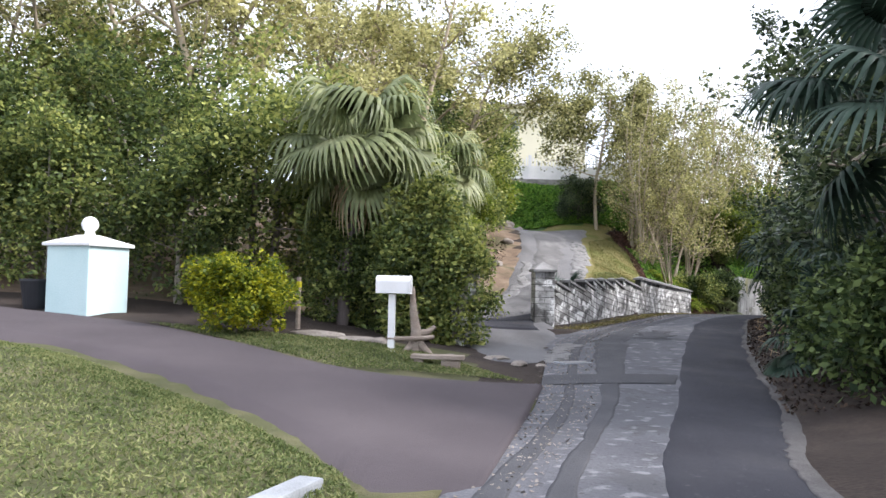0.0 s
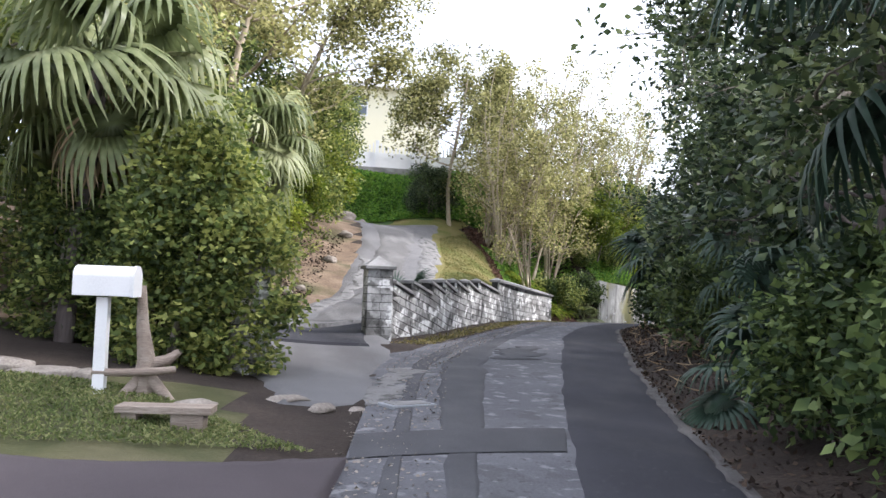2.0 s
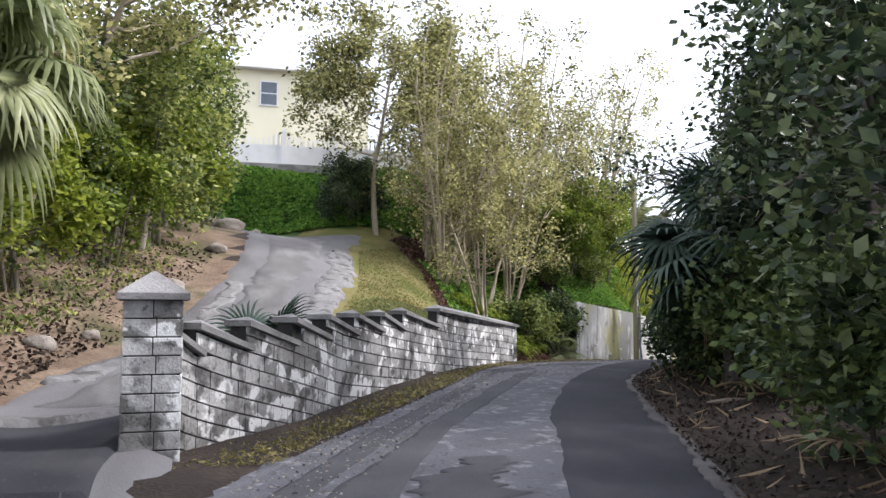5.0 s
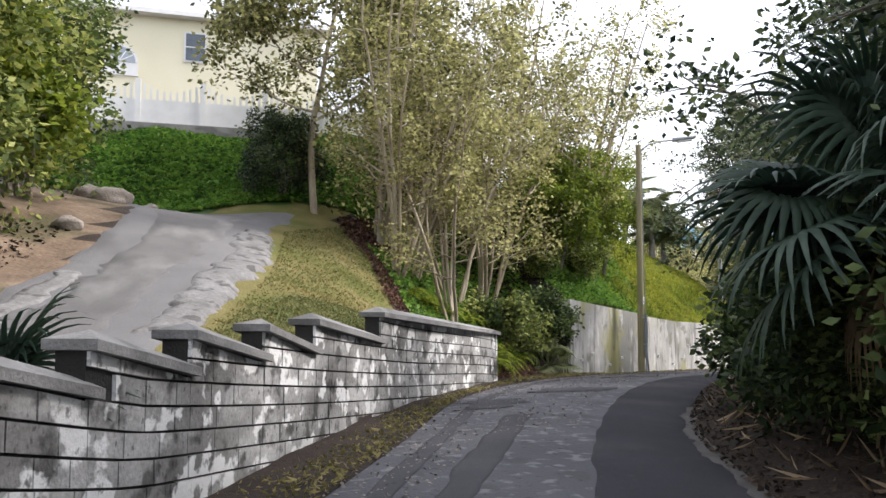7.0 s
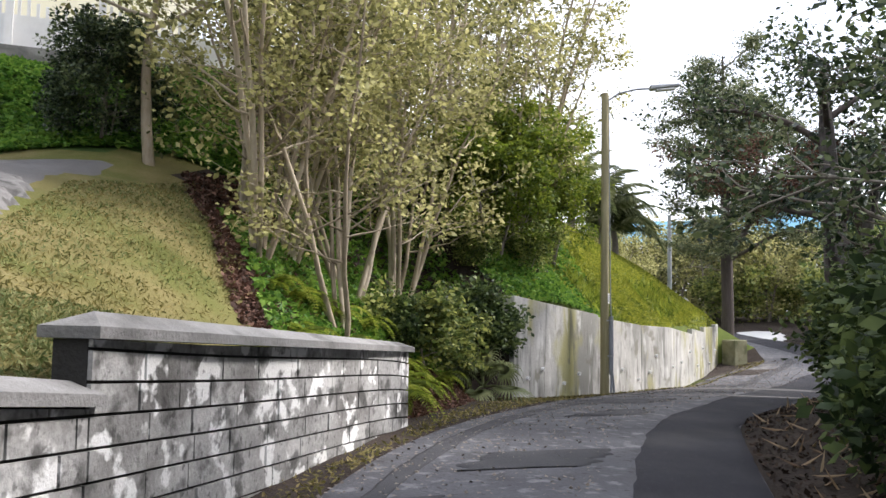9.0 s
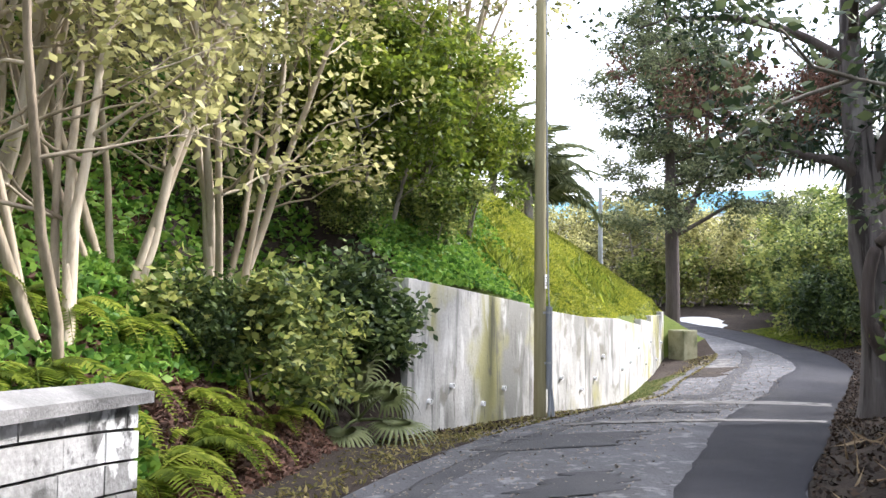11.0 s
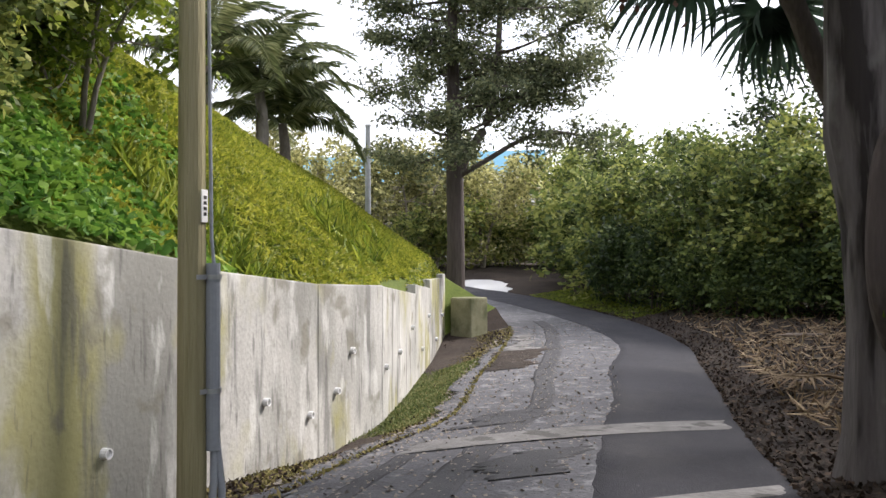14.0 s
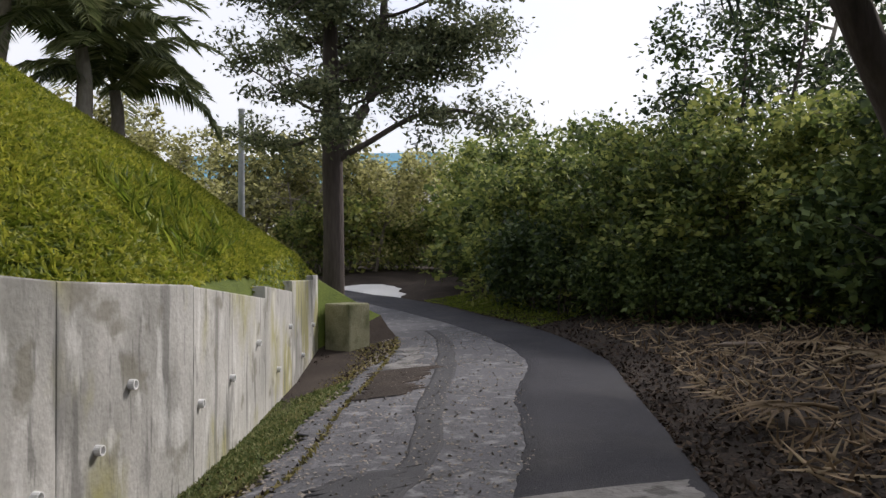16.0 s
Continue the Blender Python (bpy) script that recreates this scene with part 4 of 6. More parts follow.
def tree_parts(rng, height, spread, radius, limbs=7, twigs=5, fork=0.35, stems=1, lean=0.15, azim=None, leaves=60, size=0.12, cluster=0.35, fill=0, up=0.25, droop=0.15, flat=1.0, low=None, limb_r=0.42):
    """Tubes and leaf centres of a tree: stems, limbs and twigs, leaves in loose clumps at the ends."""
    tubes_, ends = [], []
    for k in range(stems):
        a = rng.uniform(0, 2 * np.pi) if azim is None else azim + rng.uniform(-0.3, 0.3)
        d = np.array([math.cos(a) * lean, math.sin(a) * lean, 1.0])
        start = np.array([math.cos(a), math.sin(a), 0]) * (0.0 if stems == 1 else rng.uniform(0.1, 0.5) * spread * 0.3)
        start[2] = -0.25
        h = height * rng.uniform(0.75, 0.95)
        trunk = limb_path(start, d, h, rng, 0.09, 0.05, 9)
        r0 = radius * rng.uniform(0.7, 1.0)
        tubes_.append((trunk, np.linspace(r0, r0 * 0.25, 9)))
        ends.append(trunk[-1])
        for i in range(limbs):
            w = fork + (1 - fork) * (i + rng.uniform(0, 1)) / limbs
            w = min(w, 0.97)
            j = int(w * 8)
            p = trunk[j] + (trunk[min(8, j + 1)] - trunk[j]) * (w * 8 - j)
            a = i * 2.4 + rng.uniform(-0.5, 0.5)
            ln = spread * (1.05 - 0.55 * (w - fork) / (1 - fork)) * rng.uniform(0.7, 1.1)
            limb = limb_path(p, (math.cos(a), math.sin(a), up + rng.uniform(-0.1, 0.4)), ln, rng, 0.22, 0.06, 6)
            r1 = r0 * limb_r * (1.1 - w * 0.6)
            tubes_.append((limb, np.linspace(r1, r1 * 0.25, 6)))
            ends.append(limb[-1])
            if limb_r < 0.4:
                ends += [limb[2], limb[3], limb[4]]
            for q in range(twigs):
                k2 = rng.integers(2, 6)
                d2 = (limb[k2] - limb[k2 - 1]) + rng.normal(size=3) * 0.35 * ln / 5
                tw = limb_path(limb[k2], d2, ln * rng.uniform(0.25, 0.5), rng, 0.3, 0.08, 4)
                tubes_.append((tw, np.linspace(r1 * 0.35, r1 * 0.1, 4)))
                ends.append(tw[-1])
                if rng.uniform() < 0.5:
                    ends.append(tw[2])
    ends = np.array(ends)
    if fill:
        a = rng.uniform(0, 2 * np.pi, fill)
        z = rng.uniform(low if low is not None else 0.15, 0.95, fill)
        r = spread * np.sqrt(rng.uniform(0.25, 1, fill)) * np.clip(1.15 - np.abs(z - 0.45) * 0.9, 0.3, 1)
        ends = np.concatenate([ends, np.column_stack([np.cos(a) * r, np.sin(a) * r, z * height])])
    n = len(ends)
    ball = rng.normal(size=(n * leaves, 3))
    ball *= (rng.uniform(size=(n * leaves, 1)) ** 0.45 * cluster * 1.45) / np.linalg.norm(ball, axis=1, keepdims=True)
    ball *= np.repeat(rng.uniform(0.6, 1.3, (n, 1)), leaves, 0)
    c = np.repeat(ends, leaves, 0) + ball * np.array([1, 1, flat])
    outv = c - np.repeat(ends, leaves, 0)
    c[:, 2] = np.maximum(c[:, 2], 0.05)
    return tubes_, leaf_cards(c, size, 0.5, droop, 0.3, rng, outv / (np.linalg.norm(outv, axis=1, keepdims=True) + 1e-6))


def build_tree(name, m, label, category, seed, bark, leaf, sides=5, group="", **kw):
    rng = np.random.default_rng(seed)
    tb, (lv, lf) = tree_parts(rng, **kw)
    ob = thing(name, m, label, category, group)
    v, f = tubes(tb, sides)
    child("trunk", tri_mesh("trunk", v, f, bark), ob)
    child("crown", tri_mesh("crown", lv, lf, leaf), ob)
    return ob


def plant(x, y, z=None, turn=0.0, scale=1.0):
    z = float(hill(x, y)) if z is None else z
    return Matrix.LocRotScale((x, y, z - 0.03), Euler((0, 0, turn)), (scale,) * 3)


def copies(ob, places, scale=(0.85, 1.15), seed=1):
    """Copies of a plant at other places (x, y, z or None), each turned and scaled its own way."""
    rng = np.random.default_rng(seed)
    for x, y, z in places:
        o = copy_thing(ob, Matrix.Identity(4))
        o.matrix_basis = plant(x, y, z, rng.uniform(0, 6.28), rng.uniform(*scale))


def fan_mesh(name, rng, mat, radius=0.85, segs=26, sweep=5.0, stalk=0.9, droop=0.5, down=(0, 0, -1)):
    """One fan frond: a stalk along +x, then folded segments round its end whose outer halves hang along down."""
    vs, fs = [], []
    down = np.array(down, float)

    def strip(pts, width, nrm):
        base = len(vs) - 3
        for p, w in list(zip(pts, width))[1:]:
            t = nrm * w
            vs.extend([p - t, p + np.array([0, 0, w * 0.5]), p + t])
        fs.extend([(middle, base + 3, base + 4), (middle, base + 4, base + 5)])
        for i in range(1, len(pts) - 1):
            a, b = base + i * 3, base + i * 3 + 3
            fs.extend([(a, a + 1, b + 1), (a, b + 1, b), (a + 1, a + 2, b + 2), (a + 1, b + 2, b + 1)])

    hub = np.array([stalk, 0, 0.15 * stalk])
    v, f = tubes([([(0, 0, 0), (stalk * 0.5, 0, 0.12 * stalk), hub], [0.022, 0.016, 0.011])], 5)
    vs.extend(list(v))
    fs.extend([tuple(q) for q in f])
    middle = len(vs)
    vs.append(hub)
    fs.extend([(middle - 5 + j, middle - 5 + (j + 1) % 5, middle) for j in range(5)])
    for k in range(segs):
        a = (k / (segs - 1) - 0.5) * sweep
        d = np.array([math.cos(a), math.sin(a), 0.0])
        ln = radius * (0.78 + 0.3 * math.cos(a * 0.55)) * rng.uniform(0.9, 1.08)
        side = np.array([-d[1], d[0], 0])
        hang = min(1.3, droop * 1.25 * rng.uniform(0.75, 1.25))
        p, pts = hub.copy(), [hub.copy()]
        for i, bend in enumerate((0.05, 0.3, 0.8, 1.5, 2.2)):
            q = d + down * bend * hang * 1.5
            p = p + q / np.linalg.norm(q) * ln * (0.3, 0.22, 0.18, 0.16, 0.14)[i]
            pts.append(p.copy())
        strip(pts, [w * radius / 0.85 for w in (0.006, 0.031, 0.029, 0.02, 0.012, 0.002)], side)
    return tri_mesh(name, np.array(vs), np.array(fs), mat)


def build_fan_palm(m, label, seed, height, mat, fronds=18, radius=0.85, dry=4, trunk_r=0.11, stalk=0.9, droop=0.55, lean=(0.04, 0.03), high=70):
    rng = np.random.default_rng(seed)
    palm = thing("fan_palm", m, label, "palm tree", "fan palms")
    if height > 0.3:
        tr = limb_path((0, 0, -0.2), (lean[0], lean[1], 1), height + 0.2, rng, 0.03, 0.04, 10)
        v, f = tubes([(tr, trunk_r * (1 + 0.12 * np.sin(np.arange(10) * 2.1)))], 10)
        child("trunk", tri_mesh("trunk", v, f, M_DARKBARK), palm)
        top = tr[-1]
    else:
        top = np.array([0, 0, 0.05])
    angle = lambda k: high - 105 * k / max(1, fronds)
    bands = [fan_mesh("frond", rng, mat, radius * rng.uniform(0.9, 1.08), 30, 5.0, stalk, droop * rng.uniform(0.85, 1.15),
                      (-math.sin(radians(angle((i + 0.5) * fronds / 6))), 0, -math.cos(radians(angle((i + 0.5) * fronds / 6))))) for i in range(6)]
    dead = [fan_mesh("dead_frond", rng, M_FROND_DRY, radius * 0.8, 16, 3.2, stalk * 0.8, 0.9, (0.9, 0, -0.43)) for _ in range(1)]
    for k in range(fronds + dry):
        a = k * 2.399 + rng.uniform(-0.6, 0.6)
        e = angle(k) if k < fronds else rng.uniform(-75, -55)
        mm = Matrix.Translation(top) @ Matrix.Rotation(a, 4, "Z") @ Matrix.Rotation(-radians(e + rng.uniform(-18, 18)), 4, "Y") @ Matrix.Rotation(rng.uniform(-0.6, 0.6), 4, "X")
        if k < fronds:
            child("frond", bands[k * 6 // fronds], palm, "", mm)
        else:
            child("dead_frond", dead[0], palm, "hanging dry brown frond", mm)
    return palm


def build_feather_palm(m, label, seed, height, fronds=13, length=2.2):
    rng = np.random.default_rng(seed)
    palm = thing("feather_palm", m, label, "palm tree", "feather palms")
    tr = limb_path((0, 0, -0.2), (0.12, 0.05, 1), height, rng, 0.04, 0.03, 9)
    v, f = tubes([(tr, np.linspace(0.15, 0.1, 9))], 10)
    child("trunk", tri_mesh("trunk", v, f, M_BARK), palm)
    shapes = []
    for _ in range(3):
        pts = np.array([(length * s, 0, 0.55 * length * s * (1 - 1.45 * s * s)) for s in np.linspace(0, 1, 12)])
        v, f = tubes([(pts, np.linspace(0.025, 0.004, 12))], 4)
        vs, fs = [v], [f]
        base = len(v)
        for i in range(60):
            s = 0.12 + 0.86 * i / 60
            p = np.array([np.interp(s * length, pts[:, 0], pts[:, c]) for c in range(3)])
            for sg in (-1, 1):
                ln = 0.62 * (1 - abs(s - 0.45) * 0.9) * rng.uniform(0.85, 1.1)
                tip = p + np.array([0.35 * ln, sg * ln * 0.75, -0.55 * ln * rng.uniform(0.6, 1.3)])
                mid = (p + tip) / 2 + np.array([0, 0, 0.08 * ln])
                w = np.array([0.022, 0, 0.004])
                vs.append(np.array([p, mid - w, tip, mid + w]))
                fs.append(np.array([(base, base + 1, base + 2), (base, base + 2, base + 3)]))
                base += 4
        shapes.append(tri_mesh("frond", np.concatenate(vs), np.concatenate(fs), M_FROND))
    for k in range(fronds):
        a, e = k * 2.399, 60 - 75 * k / fronds
        child("frond", shapes[k % 3], palm, "", Matrix.Translation(tr[-1]) @ Matrix.Rotation(a, 4, "Z") @ Matrix.Rotation(-radians(e), 4, "Y"))
    return palm


def scatter(name, label, category, mat, places, size, up=0.3, droop=-0.5, narrow=0.2, seed=5, kind="stuff"):
    rng = np.random.default_rng(seed)
    v, f = leaf_cards(np.asarray(places), size, up, droop, narrow, rng)
    return tagged(new(name, tri_mesh(name, v, f, mat)), label, category, "", kind)


def in_quad(a, b, c, d, n, rng):
    """Random points in the plan's quadrilateral a b c d."""
    u, w = rng.uniform(size=(n, 1)), rng.uniform(size=(n, 1))
    a, b, c, d = (np.array(q, float) for q in (a, b, c, d))
    return (a * (1 - u) + b * u) * (1 - w) + (d * (1 - u) + c * u) * w


# left of the lane: tangled trees and vines behind the mailbox
thick = dict(height=5.4, spread=1.9, radius=0.12, limbs=7, twigs=4, stems=2, leaves=74, size=0.123, cluster=0.36, fill=66, low=0.05)
t = build_tree("broadleaf_tree", plant(-3.6, 16.8), "tangled broadleaf tree with vines and dark green leaves", "tree", 11, M_BARK, M_LEAF, group="roadside trees", **thick)
copies(t, [(-6.3, 18.0, None), (-9.0, 18.4, None), (-12.0, 19.4, None), (-1.4, 18.6, None), (-15, 20.5, None)], (0.9, 1.2), 2)
t_broad = t
copies(t, [(-7.6, 20.4, None), (-11.2, 20.8, None)], (1.0, 1.15), 91)
t = build_tree("vine_tree", plant(-7.6, 16.6), "low tangle of vines and mixed green leaves", "tree", 16, M_BARK, M_LEAF, group="roadside trees", height=3.6, spread=1.5, radius=0.06, limbs=6, twigs=4, stems=3, leaves=70, size=0.11, cluster=0.34, fill=45, low=0.03)
copies(t, [(-10.2, 17.0, None), (-4.9, 15.9, None), (-2.3, 17.6, None), (-13.2, 18, None)], (0.85, 1.2), 12)
t = build_tree("open_tree", plant(-5.0, 20.5), "tall open tree with olive leaves and grey limbs", "tree", 12, M_PALEBARK, M_LEAF_OLIVE, group="roadside trees", height=10.5, spread=3.3, radius=0.15, limbs=11, twigs=7, stems=2, leaves=50, size=0.125, cluster=0.34, fork=0.28)
copies(t, [(-9.5, 22, None), (-1.6, 22.0, None), (-1.4, 26.5, None), (-3, 31, None), (-12.5, 21.5, None), (-6.8, 21.2, None)], (0.85, 1.05), 3)
build_tree("arching_tree", plant(-0.4, 26.6), "tall tree arching over the drive with olive leaves", "tree", 17, M_PALEBARK, M_LEAF_OLIVE, group="roadside trees", height=9.0, spread=3.4, radius=0.15, limbs=14, twigs=8, stems=1, leaves=75, size=0.12, cluster=0.36, fork=0.5, lean=0.42, azim=0.25)
# hedge at the drive's mouth
hedge = dict(height=2.2, spread=0.7, radius=0.05, limbs=5, twigs=3, stems=2, leaves=60, size=0.088, cluster=0.18, fill=90, low=0.02)
t = build_tree("hedge_shrub", plant(0.15, 14.3), "dense dark green clipped hedge shrub", "shrub", 13, M_BARK, M_LEAF, group="hedge", **hedge)
copies(t, [(-0.5, 14.3, None), (-0.1, 15.5, None), (-1.0, 15.4, None), (-1.9, 15.5, None), (-0.2, 16.9, None), (-0.4, 14.6, 1.3)], (0.95, 1.15), 4)
t = build_tree("climbing_shrub", plant(-0.5, 20.4), "yellow-green shrub on the drive's bank", "shrub", 14, M_BARK, M_LEAF_BRIGHT, group="bank shrubs", height=3.0, spread=0.95, radius=0.05, limbs=6, twigs=4, stems=3, leaves=46, size=0.12, cluster=0.28, fill=28, low=0.1)
copies(t, [(-0.9, 18.6, None), (-0.5, 22.6, None), (0.2, 25.2, None), (1.1, 28.2, None), (1.7, 30.8, None), (2.0, 33, None), (-0.4, 28, None), (-1.6, 20.2, None)], (0.8, 1.25), 5)
copies(t_broad, [(1.3, 30.0, None), (1.9, 32.8, None), (-0.2, 25.6, None)], (0.85, 1.05), 55)
build_tree("yellow_bush", plant(-3.0, 12.55), "rounded yellow-green garden bush", "bush", 15, M_BARK, M_LEAF_YELLOW, height=1.25, spread=0.78, radius=0.03, limbs=8, twigs=4, stems=3, leaves=75, size=0.07, cluster=0.13, fill=60, low=0.12, lean=0.35)
build_fan_palm(plant(-1.75, 15.0), "fan palm with drooping grey-green fronds among vines", 21, 3.4, M_FROND, 26, 1.25, droop=1.0, stalk=0.95, high=48)
build_fan_palm(plant(0.1, 22.6), "fan palm with drooping fronds over the drive", 22, 3.3, M_FROND, 22, 1.1, droop=1.0, high=50)

build_fan_palm(plant(3.7, 22.6), "young fan palm behind the block wall", 23, 0.0, M_FROND_SHADED, 9, 0.55, 0, stalk=0.5, droop=0.2)

# wood over the walls
t = build_tree("slope_tree", plant(8.8, 33.4), "slender many-stemmed tree with pale trunks", "tree", 31, M_PALEBARK, M_LEAF_OLIVE, group="bank trees", height=6.6, spread=1.5, radius=0.06, limbs=8, twigs=3, stems=6, leaves=18, size=0.1, cluster=0.24, fork=0.25, lean=0.34)
copies(t, [(9.9, 33.0, None), (10.4, 34.6, None), (11.6, 36.0, None), (10.0, 36.6, None), (12.3, 37.6, None), (8.9, 35.6, None), (13.6, 38.8, None), (11.6, 39.4, None), (15.2, 40.6, None), (14.0, 42.4, None), (12.2, 41.6, None), (9.3, 34.4, None), (15.4, 38.9, None), (16.9, 41.2, None)], (0.7, 1.25), 6)
t = build_tree("bank_shrub", plant(11.6, 34.6), "leafy green shrub spilling down the bank", "shrub", 32, M_BARK, M_LEAF, group="bank shrubs", height=1.3, spread=0.9, radius=0.025, limbs=6, twigs=3, stems=3, leaves=38, size=0.095, cluster=0.2, fill=22, low=0.05)
copies(t, [(12.6, 35.9, None), (13.6, 37.2, None), (15.0, 37.6, None), (13.6, 38.8, None), (16.0, 39.4, None), (12.0, 37.2, None), (14.4, 39.8, None)], (0.5, 0.85), 7)
t = build_tree("bank_tree", plant(15.4, 38.6), "leafy yellow-green tree leaning over the bank", "tree", 36, M_BARK, M_LEAF_BRIGHT, group="bank trees", height=3.4, spread=1.2, radius=0.05, limbs=8, twigs=5, stems=3, leaves=34, size=0.1, cluster=0.24, fork=0.2, lean=0.25, fill=22, low=0.1, droop=0.5)
copies(t, [(16.6, 40.2, None), (15.2, 39.6, None), (17.4, 41.6, None), (14.5, 38.2, None), (16.4, 39.1, None), (14.2, 37.5, None), (13.6, 38.4, None)], (0.75, 1.1), 37)
t = build_tree("glossy_shrub", plant(13.1, 35.6), "dark glossy shrub hanging over the concrete wall's end", "shrub", 35, M_BARK, M_LEAF_DEEP, group="glossy shrubs", height=1.5, spread=0.6, radius=0.025, limbs=6, twigs=4, stems=3, leaves=48, size=0.1, cluster=0.22, fill=16, low=0.3)
copies(t, [(11.2, 34.4, None)], (0.6, 0.7), 17)
build_tree("driveside_tree", plant(7.55, 36.1), "tree with a pale trunk and open olive crown", "tree", 33, M_PALEBARK, M_LEAF_OLIVE, height=7.4, spread=2.9, radius=0.13, limbs=15, twigs=8, stems=1, leaves=80, size=0.13, cluster=0.36, fork=0.36, lean=0.1, azim=3.3, fill=45, low=0.42)
build_tree("round_bush", plant(6.75, 36.9), "round clipped dark green bush", "bush", 34, M_BARK, M_LEAF_DARK, height=2.1, spread=0.95, radius=0.04, limbs=6, twigs=3, stems=3, leaves=110, size=0.07, cluster=0.17, fill=80, low=0.1)

# right of the lane: a dark wall of trees and palms
dark = dict(height=6.4, spread=2.0, radius=0.12, limbs=8, twigs=5, stems=2, leaves=54, size=0.122, cluster=0.36, fill=66, low=0.05)
t = build_tree("dark_tree", plant(8.6, 16.3, 0.6), "dark green tree crowding the lane", "tree", 41, M_DARKBARK, M_LEAF_DARK, group="dark trees", **dark)
copies(t, [(7.0, 11.2, 0.4), (10.4, 19.4, 0.8), (12.3, 22.6, 0.9), (7.9, 7.2, 0.35), (14.4, 25.2, 0.9), (17.6, 27.2, 0.8), (5.9, 3.3, 0.3)], (0.9, 1.25), 8)
# these palms carry their shade in the darkened frond colour
build_fan_palm(plant(4.75, 8.5, 0.3, 0.6), "shade-coloured fan palm leaning over the lane", 24, 3.25, M_FROND_SHADED, 20, 1.0, 0, droop=0.7, stalk=1.15)
build_fan_palm(plant(5.75, 11.3, 0.4), "low shade-coloured fan palm at the lane's edge", 38, 0.4, M_FROND_SHADED, 10, 0.7, 1, droop=0.4)
build_fan_palm(plant(7.0, 12.9, 0.5), "low shade-coloured fan palm beside the lane", 25, 0.9, M_FROND_SHADED, 14, 0.8)
build_fan_palm(plant(10.1, 22.4, 0.7), "shade-coloured fan palm at the lane's edge", 26, 2.0, M_FROND_SHADED, 28, 1.0, droop=0.35, stalk=0.85)
build_fan_palm(plant(8.1, 15.4, 0.5), "low shade-coloured fan palm beside the lane", 29, 1.7, M_FROND_SHADED, 14, 0.8, 3)
# cleared ground, big leaning tree and the far thicket


def build_gnarled_tree():
    """Old roadside tree: a furrowed trunk, a twin stem behind it, looping low limbs and a dark, partly dead crown."""
    rng = np.random.default_rng(61)
    tree = thing("gnarled_tree", pose(19.5, 33.66, 0.55, 0, 0, -41), "old gnarled tree with grey furrowed trunk and looping limbs", "tree")
    bole = [(0.02, 0, -0.25), (0.01, 0, 0.15), (0.0, 0, 0.8), (-0.03, 0, 1.5), (-0.1, 0, 2.1), (-0.14, 0, 2.6), (-0.2, 0.02, 3.5), (-0.26, 0.1, 4.6), (-0.3, 0.2, 6.2)]
    v, f = tubes([(bole, [0.3, 0.23, 0.2, 0.2, 0.235, 0.205, 0.165, 0.14, 0.06])], 22)
    for i, q in enumerate(v):
        a = i % 22
        c = np.array([np.interp(q[2], [p[2] for p in bole], [p[k] for p in bole]) for k in (0, 1)])
        k = 1 + 0.13 * math.sin(a * 2.0 + q[2] * 1.1) + 0.09 * noise.noise((a * 1.7, q[2] * 2.3, 4))
        v[i][:2] = c + (q[:2] - c) * k
    child("trunk", tri_mesh("trunk", v, f, M_FURROWED), tree)
    v, f = tubes([([(0.3, 0.12, -0.2), (0.29, 0.14, 0.8), (0.27, 0.2, 2.0), (0.42, 0.25, 3.0), (0.75, 0.3, 4.6)], [0.15, 0.12, 0.12, 0.1, 0.05])], 12)
    child("twin_stem", tri_mesh("twin_stem", v, f, M_FURROWED), tree)
    loops = [([(-0.02, -0.2, 0.75), (-0.16, -0.3, 0.98), (-0.22, -0.34, 1.25), (-0.21, -0.33, 1.6), (-0.16, -0.32, 1.9), (-0.07, -0.33, 2.12), (0.12, -0.34, 2.3), (0.4, -0.35, 2.55), (0.85, -0.3, 2.85), (1.5, -0.2, 3.3)], [0.09, 0.085, 0.08, 0.075, 0.08, 0.07, 0.07, 0.06, 0.05, 0.03]),
             ([(-0.2, -0.33, 1.15), (-0.05, -0.38, 0.95), (0.13, -0.4, 0.9), (0.34, -0.35, 1.02), (0.5, -0.2, 1.3)], [0.06, 0.06, 0.055, 0.05, 0.03]),
             ([(-0.1, -0.1, 2.55), (0.12, -0.22, 2.65), (0.35, -0.28, 2.6), (0.6, -0.3, 2.85), (1.0, -0.3, 3.1)], [0.07, 0.06, 0.055, 0.045, 0.03]),
             ([(-0.2, -0.05, 3.0), (-0.5, -0.12, 3.2), (-0.9, -0.15, 3.28), (-1.4, -0.1, 3.5), (-2.1, 0.0, 3.9)], [0.085, 0.07, 0.055, 0.045, 0.02]),
             ([(-0.1, 0.0, 3.0), (0.12, -0.05, 3.5), (0.35, -0.1, 4.0), (0.9, -0.1, 4.8)], [0.11, 0.09, 0.08, 0.04]),
             ([(-0.25, 0.1, 4.5), (-0.9, 0.2, 5.0), (-1.7, 0.3, 5.3), (-2.6, 0.4, 5.4)], [0.08, 0.06, 0.045, 0.02]),
             ([(-0.25, 0.1, 4.8), (-0.4, -0.7, 5.3), (-0.7, -1.5, 5.5)], [0.07, 0.05, 0.02]),
             ([(-0.28, 0.1, 5.0), (0.5, 0.5, 5.6), (1.4, 0.8, 6.0)], [0.07, 0.05, 0.02])]
    tips = []
    for path, radii in loops:
        v, f = tubes([(spline(path, np.linspace(0, len(path) - 1, len(path) * 3)), np.interp(np.linspace(0, 1, len(path) * 3), np.linspace(0, 1, len(path)), radii))], 10)
        child("limb", tri_mesh("limb", v, f, M_DARKBARK), tree)
